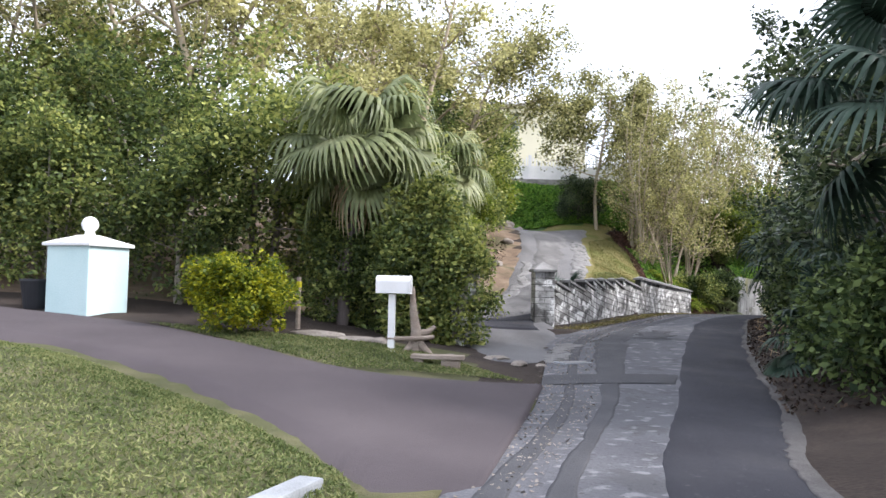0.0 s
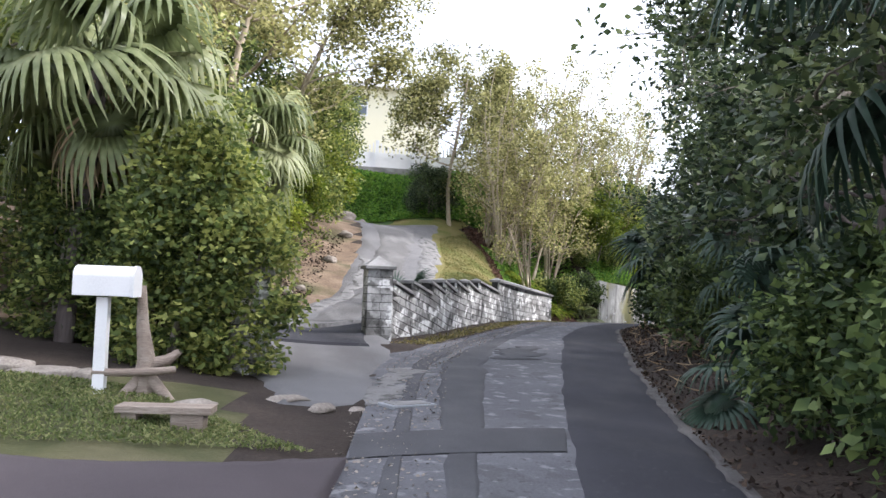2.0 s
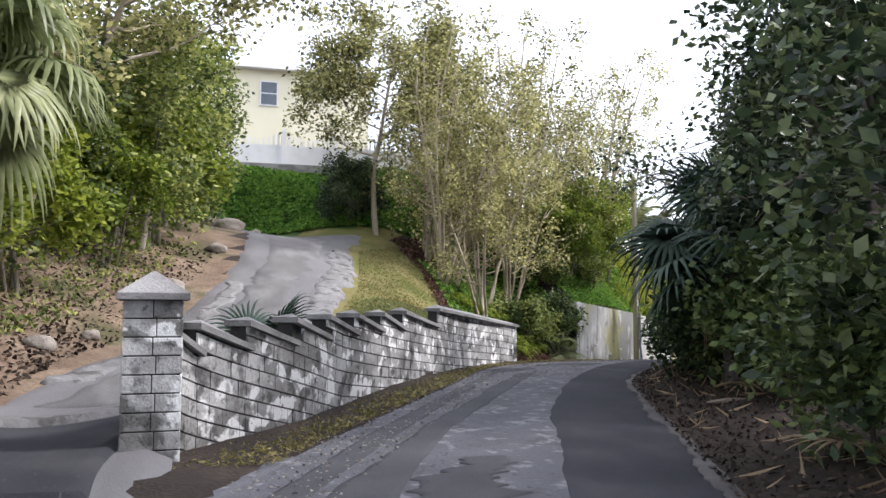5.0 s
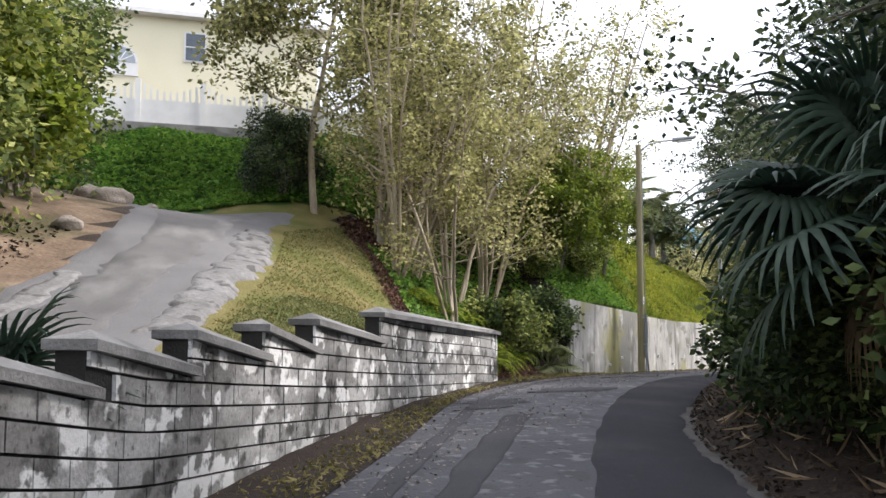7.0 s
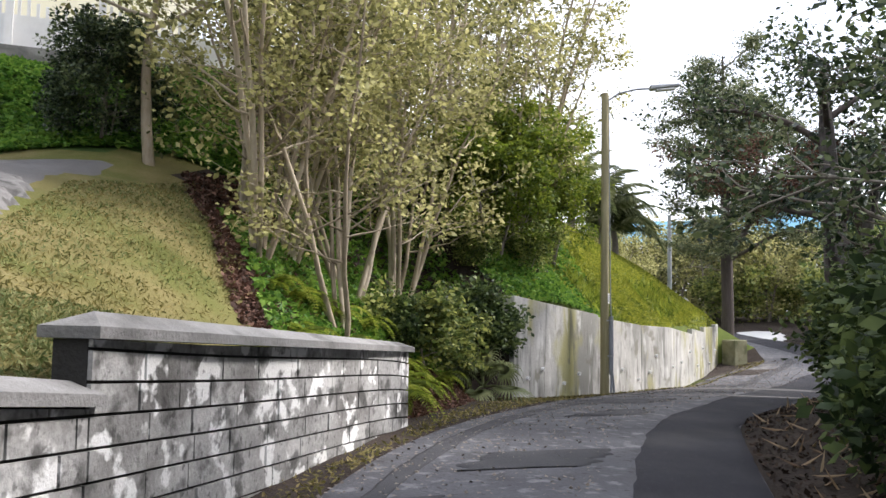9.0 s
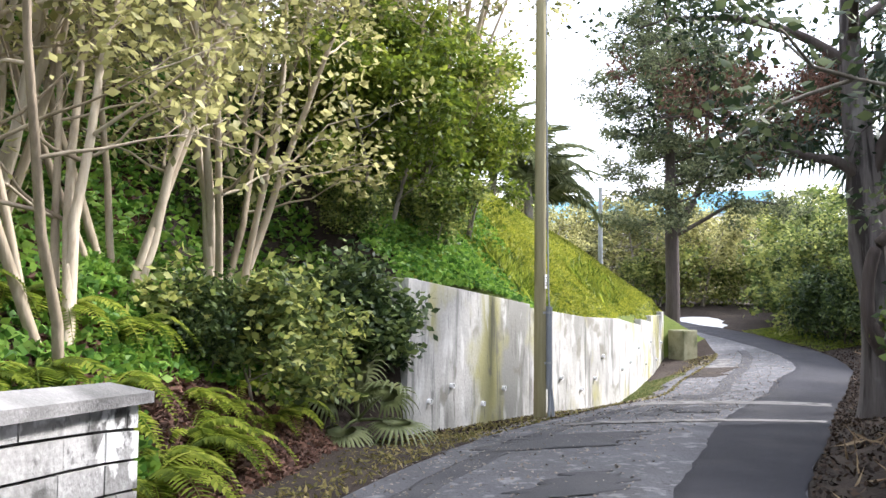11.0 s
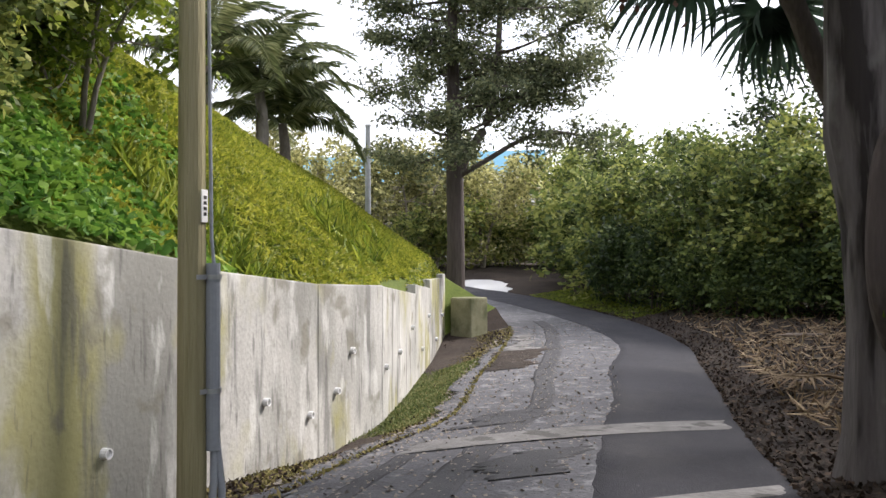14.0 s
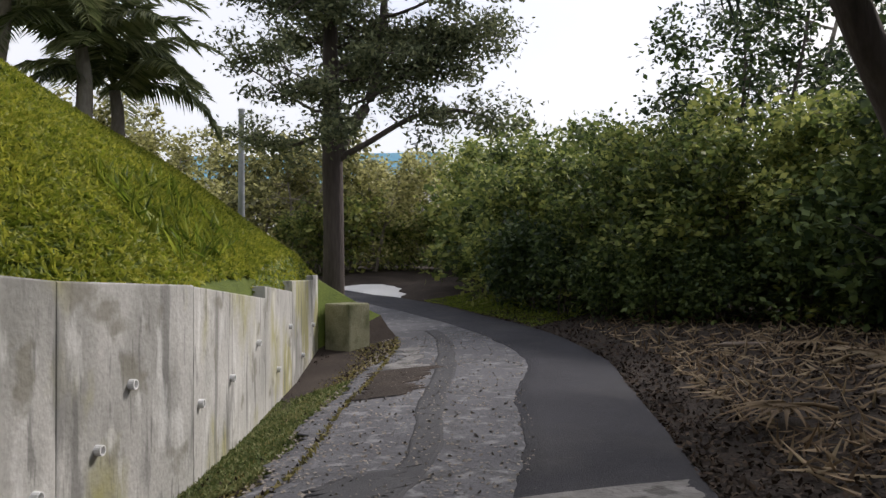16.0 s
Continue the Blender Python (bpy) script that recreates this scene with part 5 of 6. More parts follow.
        tips += [np.array(q) for q in path[-2:] if q[2] > 3.2]
    twigs, ends = [], []
    for p in tips:
        for _ in range(7):
            tw = limb_path(p, rng.normal(size=3) * np.array([1, 1, 0.6]), rng.uniform(0.6, 1.3), rng, 0.35, 0.05, 5)
            twigs.append((tw, np.linspace(0.016, 0.004, 5)))
            ends += [tw[2], tw[3], tw[4]]
    v, f = tubes(twigs, 5)
    child("branchwork", tri_mesh("branchwork", v, f, M_DARKBARK), tree)
    ends = np.array(ends)
    c = np.repeat(ends, 30, 0) + rng.normal(size=(len(ends) * 30, 3)) * 0.15
    c = c[c[:, 2] > 3.1]
    lv, lf = leaf_cards(c, 0.1, 0.4, 0.2, 0.28, rng)
    child("crown", tri_mesh("crown", lv, lf, M_LEAF_DARK), tree, "dark green leaves")
    hubs = np.concatenate([np.array(q) + rng.normal(size=(14, 3)) * np.array([0.55, 0.4, 0.28]) for q in ((-1.5, 0.1, 4.0), (-2.3, 0.2, 4.2), (-0.8, 0.1, 4.3))])
    hang = np.repeat(hubs, 80, 0) + rng.normal(size=(len(hubs) * 80, 3)) * np.array([0.12, 0.12, 0.16])
    lv, lf = leaf_cards(hang, 0.075, 0.2, 0.8, 0.25, rng)
    child("dead_foliage", tri_mesh("dead_foliage", lv, lf, M_RUST), tree, "hanging rust-brown dead foliage")
    vine = rng.normal(size=(500, 3)) * np.array([0.1, 0.08, 0.16]) + np.array([0.12, -0.36, 1.05])
    lv, lf = leaf_cards(vine, 0.07, 0.4, 0.3, 0.35, rng)
    child("vine", tri_mesh("vine", lv, lf, M_LEAF_BRIGHT), tree, "small green climbing vine")
    return tree


build_gnarled_tree()
build_fan_palm(plant(23.2, 33.9, 0.5), "tall leaning fan palm beside the cleared ground", 30, 4.7, M_FROND_SHADED, 18, 0.9, 0, droop=0.9, lean=(-0.72, 0.28))
far = dict(height=4.8, spread=2.2, radius=0.1, limbs=8, twigs=5, stems=2, leaves=40, size=0.16, cluster=0.36, fill=62, low=0.02)
t = build_tree("thicket_tree", plant(32.6, 39.2, 0.5), "dense dark thicket tree", "tree", 43, M_DARKBARK, M_LEAF, group="thicket", **far)
copies(t, [(35.0, 42.8, 0.7), (37.2, 46.4, 0.9), (40.2, 49.6, 1.1), (43, 53.5, 1.5), (32.6, 35.6, 0.5), (29.5, 31.6, 0.5)], (0.85, 1.2), 9)
t_thicket = t
t = build_tree("thicket_tree", plant(43, 63, 1.6), "sunlit yellow-green thicket tree", "tree", 46, M_BARK, M_LEAF_OLIVE, group="far thicket", height=5.5, spread=2.8, radius=0.1, limbs=8, twigs=4, stems=2, leaves=30, size=0.22, cluster=0.46, fill=34, low=0.02)
copies(t, [(38.5, 63, 1.6), (40.5, 57.5, 1.6), (38.5, 60, 1.6), (47.5, 61.5, 1.8), (51.5, 63, 2)], (0.85, 1.15), 19)
copies(t, [(30, 57, 2.0), (28.2, 53.5, 2.6), (26, 52, 3.0), (32, 59, 1.6), (34.5, 62, 1.6)], (0.5, 0.65), 29)


def build_cedar():
    """Tall cedar: a straight trunk that forks at head height, level limbs with flat sprays in separate tufts."""
    rng = np.random.default_rng(44)
    tree = thing("cedar_tree", pose(27.07, 45.4, 0.5, 0, 0, -40), "tall cedar with layered tufted sprays and a dark trunk", "tree")
    main = [(0, 0, -0.3), (0.0, 0, 0.3), (0.02, 0, 1.5), (0.0, 0, 3.2), (-0.03, 0, 5.0), (-0.05, 0, 7.5), (-0.08, 0, 10.5)]
    side = [(0.03, 0, 3.1), (0.3, -0.1, 3.75), (0.75, -0.1, 4.5), (1.0, 0, 6.0), (1.1, 0, 8.6)]
    low = [(0.05, 0, 3.2), (0.7, -0.3, 3.55), (1.5, -0.5, 4.0), (2.3, -0.6, 4.15), (3.1, -0.6, 4.0)]
    stems = [(main, [0.3, 0.23, 0.2, 0.2, 0.15, 0.1, 0.03]), (side, [0.12, 0.11, 0.1, 0.08, 0.03]), (low, [0.07, 0.06, 0.05, 0.04, 0.015])]
    v, f = tubes([(spline(p, np.linspace(0, len(p) - 1, 24)), np.interp(np.linspace(0, 1, 24), np.linspace(0, 1, len(p)), r)) for p, r in stems], 12)
    child("trunk", tri_mesh("trunk", v, f, M_DARKBARK), tree)
    limbs, ends = [], []
    for i in range(46):
        path = main if i % 3 else side
        z = 3.4 + 6.9 * (i + rng.uniform()) / 46 if i % 3 else 4.4 + 4.0 * rng.uniform()
        p = np.array([np.interp(z, [q[2] for q in path], [q[k] for q in path]) for k in (0, 1)] + [z])
        a = i * 2.399 + rng.uniform(-0.4, 0.4)
        ln = (2.9 - 0.2 * (z - 3.4)) * rng.uniform(0.6, 1.1)
        limb = limb_path(p, (math.cos(a), math.sin(a), rng.uniform(-0.15, 0.25)), ln, rng, 0.16, 0.03, 7)
        limbs.append((limb, np.linspace(0.042, 0.008, 7)))
        for q in range(9):
            k = rng.integers(2, 7)
            tw = limb_path(limb[k], (limb[k] - limb[k - 1]) * 2 + rng.normal(size=3) * np.array([0.5, 0.5, 0.25]), rng.uniform(0.35, 0.8), rng, 0.25, -0.02, 4)
            limbs.append((tw, np.linspace(0.012, 0.004, 4)))
            ends += [tw[2], tw[3]]
    ends += [np.array(q) + rng.normal(size=3) * 0.3 for q in low[2:] for _ in range(9)]
    v, f = tubes(limbs, 5)
    child("branchwork", tri_mesh("branchwork", v, f, M_DARKBARK), tree)
    ends = np.array(ends)
    n = 78
    c = np.repeat(ends, n, 0) + rng.normal(size=(len(ends) * n, 3)) * np.array([0.2, 0.2, 0.11]) * np.repeat(rng.uniform(0.6, 1.4, (len(ends), 1)), n, 0)
    lv, lf = leaf_cards(c, 0.115, 0.35, 0.35, 0.22, rng)
    child("crown", tri_mesh("crown", lv, lf, M_CEDAR), tree, "grey-green cedar sprays")
    return tree


build_cedar()
t = build_feather_palm(plant(22.45, 46.2), "feather palm with hanging grey-green fronds", 27, max(1.2, 5.5 - float(hill(22.45, 46.2))), 14, 2.0)
copies(t, [(23.2, 46.6, float(hill(22.45, 46.2)) - 0.5), (21.0, 45.9, None)], (0.9, 1.05), 10)

# grass, creepers and litter
rng = np.random.default_rng(77)


def litter(n, t0, t1, d0, d1, lift=0.015):
    d = d0 + (d1 - d0) * rng.uniform(size=n) ** 1.3
    return right_point(rng.uniform(t0, t1, n), d) + np.array([0, 0, lift])


def spread_on(n, quad, lift=0.03, height=hill):
    p = in_quad(*quad, n, rng)
    return np.column_stack([p, height(p[:, 0], p[:, 1]) + lift])


scatter("lawn_grass", "short patchy lawn grass", "grass", M_GRASS, np.concatenate([spread_on(32000, [(-9, 3), (-0.2, 3), (-0.9, 5.55), (-5.9, 10.35)]), spread_on(7000, [(-0.9, 5.55), (-1.9, 6.95), (-4.25, 9.3), (-5.9, 10.35)]), spread_on(12000, [(-4.6, 13.0), (-1.4, 10.1), (1.0, 10.7), (-0.6, 12.3)])]), 0.05, 0.3, -0.7, 0.14)
scatter("slope_grass", "thin dry grass between drive and wall", "grass", M_GRASS_DRY, np.concatenate([spread_on(5000, [(3.5, 21.4), (7.0, 26.9), (8.3, 31.5), (5.7, 28.0)]), spread_on(4000, [(5.7, 28.0), (8.3, 31.5), (8.2, 35.8), (6.5, 33.0)])]), 0.055, 0.3, -0.7, 0.12, 8)
scatter("creeper", "dense green creeper covering the slope", "creeper", M_CREEPER, spread_on(34000, [(-3, 36.6), (9.5, 36.6), (10.5, 40.0), (-3, 40.0)], 0.07), 0.13, 0.7, 0.0, 0.42, 9)
scatter("bank_grass", "lush yellow-green grass on the bank", "grass", M_LIME, np.concatenate([spread_on(40000, [(14.1, 36.2), (19.4, 39.25), (19.5, 44.5), (14.0, 41.0)], 0.06), spread_on(52000, [(19.5, 39.2), (26.0, 44.9), (24, 49), (17.5, 44)], 0.06), spread_on(6000, [(26.1, 44.9), (30, 48.5), (29, 52), (24, 49)], 0.06), spread_on(12000, [(24.6, 43.8), (27.2, 45.9), (26.4, 48.6), (22.8, 46.2)], 0.06), spread_on(5000, [(24.9, 43.9), (26.4, 45.3), (25.8, 46.4), (24.0, 45.0)], 0.07), spread_on(14000, [(21.5, 40.9), (25.8, 44.65), (25.2, 45.5), (20.8, 41.9)], 0.05, sheet), spread_on(9000, [(22.0, 41.15), (25.85, 44.52), (25.55, 44.95), (21.7, 41.55)], 0.05, sheet), spread_on(7000, [(25.5, 44.5), (26.8, 45.4), (26.3, 46.4), (24.8, 45.5)], 0.05, sheet)]), 0.11, 0.35, -0.7, 0.16, 10)
scatter("leaf_litter", "brown dead leaves on the wood floor beside the lane", "leaf litter", M_LITTER, np.concatenate([litter(16000, 3, 12, 0.05, 4), litter(22000, 11.5, 18, 0.0, 7)]), 0.06, 0.75, 0.0, 0.3, 11)
scatter("dry_strips", "pale dry palm strips and twigs lying on the ground", "debris", M_FROND_DRY, np.concatenate([litter(500, 4, 11, 0.3, 4, 0.03), litter(1700, 12.2, 17, 0.7, 6.0, 0.03)]), 0.34, 0.8, 0.0, 0.035, 12)
scatter("bank_litter", "rust-brown fallen leaves under the bank", "leaf litter", M_RUST, np.concatenate([spread_on(9000, [(10.1, 31.5), (12.6, 34.6), (12.2, 36.5), (9.6, 33.5)], 0.02), spread_on(15000, [(8.2, 30.2), (11, 33.4), (11, 38), (8, 36)], 0.04)]), 0.09, 0.75, 0.0, 0.3, 13)
scatter("verge_litter", "dry grass and leaves along the walls' feet", "leaf litter", M_GRASS_DRY, on_verge(rng.uniform(6, 17, 11000), -0.3 + 0.305 * rng.uniform(size=11000) ** 0.8, 0.04), 0.07, 0.6, -0.2, 0.16, 14)
scatter("verge_twigs", "dead leaves and twigs along the concrete wall's foot", "leaf litter", M_LITTER, on_verge(rng.uniform(11.8, 17, 9000), -0.46 + 0.45 * rng.uniform(size=9000), 0.03), 0.075, 0.7, 0.0, 0.25, 16)
scatter("verge_grass", "tufts of grass at the retaining wall's foot", "grass", M_GRASS, on_verge(rng.uniform(14.3, 16.0, 12000), -0.4 + 0.32 * rng.uniform(size=12000), 0.04), 0.08, 0.2, -0.8, 0.14, 15)

# taller trees behind the dark row
t = build_tree("tall_tree", plant(10.9, 16.0, 0.7), "tall dark tree with bare limbs reaching over the lane", "tree", 47, M_BARK, M_LEAF_DARK, group="dark trees", height=10, spread=3.6, radius=0.16, limbs=11, twigs=7, stems=1, leaves=60, size=0.12, cluster=0.38, fork=0.25)
copies(t, [(8.9, 11.5, 0.5), (12.4, 19.8, 0.8), (9.0, 5.5, 0.4), (15.2, 23.6, 0.9), (19.5, 28.5, 0.8), (36.5, 41, 0.7)], (0.85, 1.1), 21)
copies(t, [(12.2, 23.6, 0.8), (13.6, 26.2, 0.8), (16.0, 28.6, 0.8)], (0.62, 0.78), 82)
copies(t, [(12.7, 25.3, 0.8)], (0.66, 0.68), 83)


def build_fern(m, label, seed):
    """Arching fronds with paired leaflets."""
    rng = np.random.default_rng(seed)
    fern = thing("fern", m, label, "fern", "ferns")
    for k in range(11):
        a, ln, rise = k * 2.399, rng.uniform(0.45, 0.75), rng.uniform(0.5, 1.2)
        sp = np.linspace(0, 1, 12)
        stem = np.column_stack([ln * sp * math.cos(a), ln * sp * math.sin(a), 0.02 + ln * (rise * sp - (rise + 0.35) * sp ** 2.2)])
        v, f = tubes([(stem, np.linspace(0.006, 0.002, 12))], 4)
        vs, fs, base = [v], [f], len(v)
        side = np.array([-math.sin(a), math.cos(a), 0])
        for i in range(26):
            u = 0.1 + 0.88 * i / 26
            p = np.array([np.interp(u, sp, stem[:, c]) for c in range(3)])
            w = 0.15 * math.sin(math.pi * min(1, u * 0.85 + 0.15)) * rng.uniform(0.8, 1.1)
            fwd = np.array([math.cos(a), math.sin(a), 0]) * 0.018
            for sg in (-1, 1):
                tip = p + side * sg * w + fwd * 2 - np.array([0, 0, 0.3 * w])
                mid = (p + tip) / 2 + np.array([0, 0, 0.01])
                vs.append(np.array([p, mid + fwd, tip, mid - fwd]))
                fs.append(np.array([(base, base + 1, base + 2), (base, base + 2, base + 3)]))
                base += 4
        child("frond", tri_mesh("frond", np.concatenate(vs), np.concatenate(fs), M_FERN), fern)
    return fern


t = build_fern(plant(10.35, 32.3), "bright yellow-green fern on the bank", 48)
copies(t, [(10.0, 32.0, None), (10.7, 33.0, None), (11.0, 33.4, None), (9.7, 32.6, None), (10.2, 33.1, None), (11.6, 34.2, None), (10.9, 33.8, None), (12.0, 34.9, None), (9.3, 31.2, None), (9.0, 31.8, None), (9.4, 32.2, None), (8.8, 32.6, None), (9.6, 33.4, None), (8.7, 31.0, None), (10.1, 32.6, None), (10.5, 32.7, None), (10.8, 33.3, None), (9.9, 33.6, None), (11.2, 34.0, None), (11.5, 34.7, None), (12.2, 35.5, None), (10.4, 34.0, None), (9.2, 32.9, None), (8.3, 30.4, None), (8.9, 31.4, None)], (0.6, 1.0), 22)
build_fan_palm(plant(12.95, 35.25), "low young fan palm at the concrete wall's foot", 32, 0.0, M_FROND, 8, 0.5, 0, stalk=0.45, droop=0.4)

# low dark growth at the right edge
t = build_tree("dark_shrub", plant(8.1, 17.4, 0.6), "low dark shrub under the roadside trees", "shrub", 51, M_DARKBARK, M_LEAF_DEEP, group="dark shrubs", height=1.9, spread=0.8, radius=0.03, limbs=6, twigs=4, stems=3, leaves=30, size=0.11, cluster=0.25, fill=28, low=0.05)
places = right_point([4.2, 5.2, 6.6, 7.2, 7.9, 8.5, 9.1, 9.7, 10.3, 10.9, 3.4], np.array([1.9, 1.8, 1.7, 1.8, 1.7, 1.8, 1.8, 2.0, 2.2, 2.6, 1.8]))
copies(t, [tuple(q) for q in places], (0.8, 1.2), 23)
copies(t, [(4.95, 8.75, 0.3), (5.7, 9.6, 0.3), (5.9, 8.4, 0.3), (5.2, 10.2, 0.3)], (0.75, 1.0), 63)
t_shrub = t
copies(t, [(10.5, 23.4, 0.7), (11.0, 24.4, 0.75), (11.7, 25.5, 0.8), (12.6, 26.6, 0.8), (11.0, 22.4, 0.7)], (0.85, 1.15), 81)
# trees added to keep the sun off the cleared ground, most out of view
t = build_tree("shade_tree", plant(24.5, 29.5, 0.6), "tall dark tree added to shade the cleared ground", "tree", 52, M_DARKBARK, M_LEAF_DEEP, group="shade trees", height=9.0, spread=3.2, radius=0.16, limbs=10, twigs=6, stems=2, leaves=38, size=0.185, cluster=0.42, fork=0.12, fill=50, low=0.05)
copies(t, [(29.0, 33.2, 0.6), (21.5, 30.0, 0.6), (26.5, 26.5, 0.6), (36.2, 40.6, 0.7)], (0.85, 1.1), 24)
places = right_point([13.2, 13.7, 14.2, 14.7, 15.2, 15.7, 16.2, 16.7, 17.2, 17.8], np.array([7.0, 6.6, 6.2, 5.8, 5.2, 4.6, 4.0, 3.4, 3.0, 2.8]))
copies(t_shrub, [tuple(q) for q in places], (1.0, 1.5), 31)
copies(t_shrub, [(30.7, 36.4, 0.5), (30.4, 37.6, 0.5), (30.5, 39.0, 0.5), (30.9, 40.4, 0.5), (31.6, 42.0, 0.5), (32.4, 43.5, 0.5), (33.6, 45.0, 0.5), (31.8, 38.2, 0.5), (32.2, 40.6, 0.5)], (0.9, 1.5), 71)
copies(t_thicket, [(31.6, 39.4, 0.5), (33.2, 42.2, 0.5), (31.2, 36.8, 0.5), (30.6, 34.6, 0.5), (35.4, 45.4, 0.6)], (0.7, 1.0), 74)
t = build_tree("thicket_shrub", plant(34.9, 46.6, 0.55), "leafy mid-green shrub crowding the lane's bend", "shrub", 72, M_BARK, M_LEAF, group="thicket shrubs", height=2.6, spread=1.3, radius=0.04, limbs=6, twigs=4, stems=3, leaves=24, size=0.17, cluster=0.32, fill=34, low=0.03)
copies(t, [(36.6, 48.0, 0.6), (38.4, 49.2, 0.7), (40.6, 50.6, 0.8), (42.6, 52.2, 0.9), (43.6, 54.6, 1.0), (42.8, 57.2, 1.1), (40.6, 59.0, 1.2), (38.6, 58.6, 1.2), (36.2, 44.6, 0.5), (44.8, 56.2, 1.1), (33.0, 42.0, 0.5)], (1.1, 1.6), 73)
# far wood closing the view
k = 26000
az, rr = rng.uniform(radians(8), radians(105), k), rng.uniform(66, 84, k)
top = 4.5 + 3.0 * np.array([noise.noise((a * 22, 0.5, 0)) + 0.6 * noise.noise((a * 70, 2.5, 0)) for a in az])
pts = np.column_stack([5 + np.sin(az) * rr, 10 + np.cos(az) * rr, rng.uniform(0, 1, k) ** 0.8 * top + 0.8])
scatter("far_wood", "distant olive-green woods", "woods", M_LEAF_OLIVE, pts, 0.75, 0.4, 0.1, 0.3, 25)
scatter("far_verge_grass", "bright grass verge beside the far lane", "grass", M_LEAF_BRIGHT, right_point(rng.uniform(17.2, 19, 9000), rng.uniform(0.1, 1.8, 9000)), 0.09, 0.2, -0.8, 0.14, 26)

scatter("bank_creeper", "bright ground ivy on the wooded bank", "creeper", M_CREEPER, np.concatenate([spread_on(8000, [(10.3, 33.2), (13.3, 36.4), (12.6, 40), (9.2, 36.5)], 0.1), spread_on(3500, [(8.6, 30.6), (10.4, 32.2), (10.6, 35.5), (8.4, 34.5)], 0.08), spread_on(7000, [(13.9, 36.0), (16.2, 37.1), (15.6, 40.4), (13.0, 39.0)], 0.14), spread_on(2200, [(15.8, 36.95), (18.6, 38.6), (17.4, 40.6), (15.4, 40.4)], 0.1)]), 0.1, 0.5, 0.0, 0.4, 33)
scatter("drive_bank_litter", "dry leaves and tufts on the drive's bank", "leaf litter", M_LITTER, np.concatenate([spread_on(3500, [(-0.6, 17.5), (0.9, 20.8), (3.1, 31), (0.4, 31)], 0.02)]), 0.08, 0.7, 0.0, 0.3, 34)
scatter("drive_bank_tufts", "green tufts on the drive's bank", "grass", M_LEAF, np.concatenate([spread_on(2200, [(-1.2, 18.5), (0.2, 21.4), (2.6, 31), (0, 31)], 0.06)]), 0.11, 0.3, -0.5, 0.2, 35)
scatter("tall_grass", "tall grass tufts on the bank", "grass", M_LEAF_BRIGHT, np.concatenate([spread_on(500, [(16.9, 37.9), (18.4, 38.8), (18.0, 39.8), (16.6, 38.9)], 0.15), spread_on(250, [(20.5, 40.4), (22.5, 42.0), (22, 43), (20, 41.4)], 0.12)]), 0.42, 0.1, -1.6, 0.03, 41)
scatter("slope_tufts", "green grass tufts between drive and wall", "grass", M_GRASS, np.concatenate([spread_on(9000, [(3.5, 21.4), (7.0, 26.9), (7.6, 29.5), (5.5, 27.0)]), spread_on(3000, [(5.7, 28.0), (8.3, 31.5), (8.2, 35.8), (6.5, 33.0)])]), 0.055, 0.3, -0.7, 0.13, 43)
scatter("road_grit", "crumbled asphalt grit and chips on the lane", "grit", M_ROCK, np.concatenate([on_road(rng.uniform(8, 17, 7000), -0.1 + 0.7 * rng.uniform(size=7000) ** 1.4, 0.008), on_road(rng.uniform(2, 8, 2500), -0.05 + 0.3 * rng.uniform(size=2500), 0.008)]), 0.03, 0.97, 0.0, 0.5, 45)


# ---- small things along the lane ----


def rock(name, m, label, size, seed, category="rock", group="", mat=None):
    bm = bmesh.new()
    bmesh.ops.create_icosphere(bm, subdivisions=3, radius=1.0)
    for q in bm.verts:
        k = 1 + 0.28 * noise.noise(q.co * 1.3 + Vector((seed, 0, 0))) + 0.12 * noise.noise(q.co * 3.5 + Vector((seed, 4, 0)))
        q.co = Vector((q.co.x * size[0], q.co.y * size[1], q.co.z * size[2])) * k
    ob = part(name, bm, mat or M_ROCK, None, label, smooth=True, m=m)
    return tagged(ob, category=category, group=group)


def build_bench():
    bench = thing("plank_bench", pose(-0.1, 11.05, float(hill(-0.1, 11.05)), 0, 0, -8), "low weathered plank resting on a short block", "bench")
    part("plank", boxed(-0.36, 0.36, -0.12, 0.12, 0.1, 0.155), M_OLDWOOD, bench, bevel=0.008)
    part("foot", boxed(0.05, 0.3, -0.09, 0.09, -0.05, 0.1), M_OLDWOOD, bench, bevel=0.01)
    part("foot", boxed(-0.32, -0.2, -0.09, 0.09, -0.05, 0.1), M_OLDWOOD, bench, bevel=0.01)
    return bench


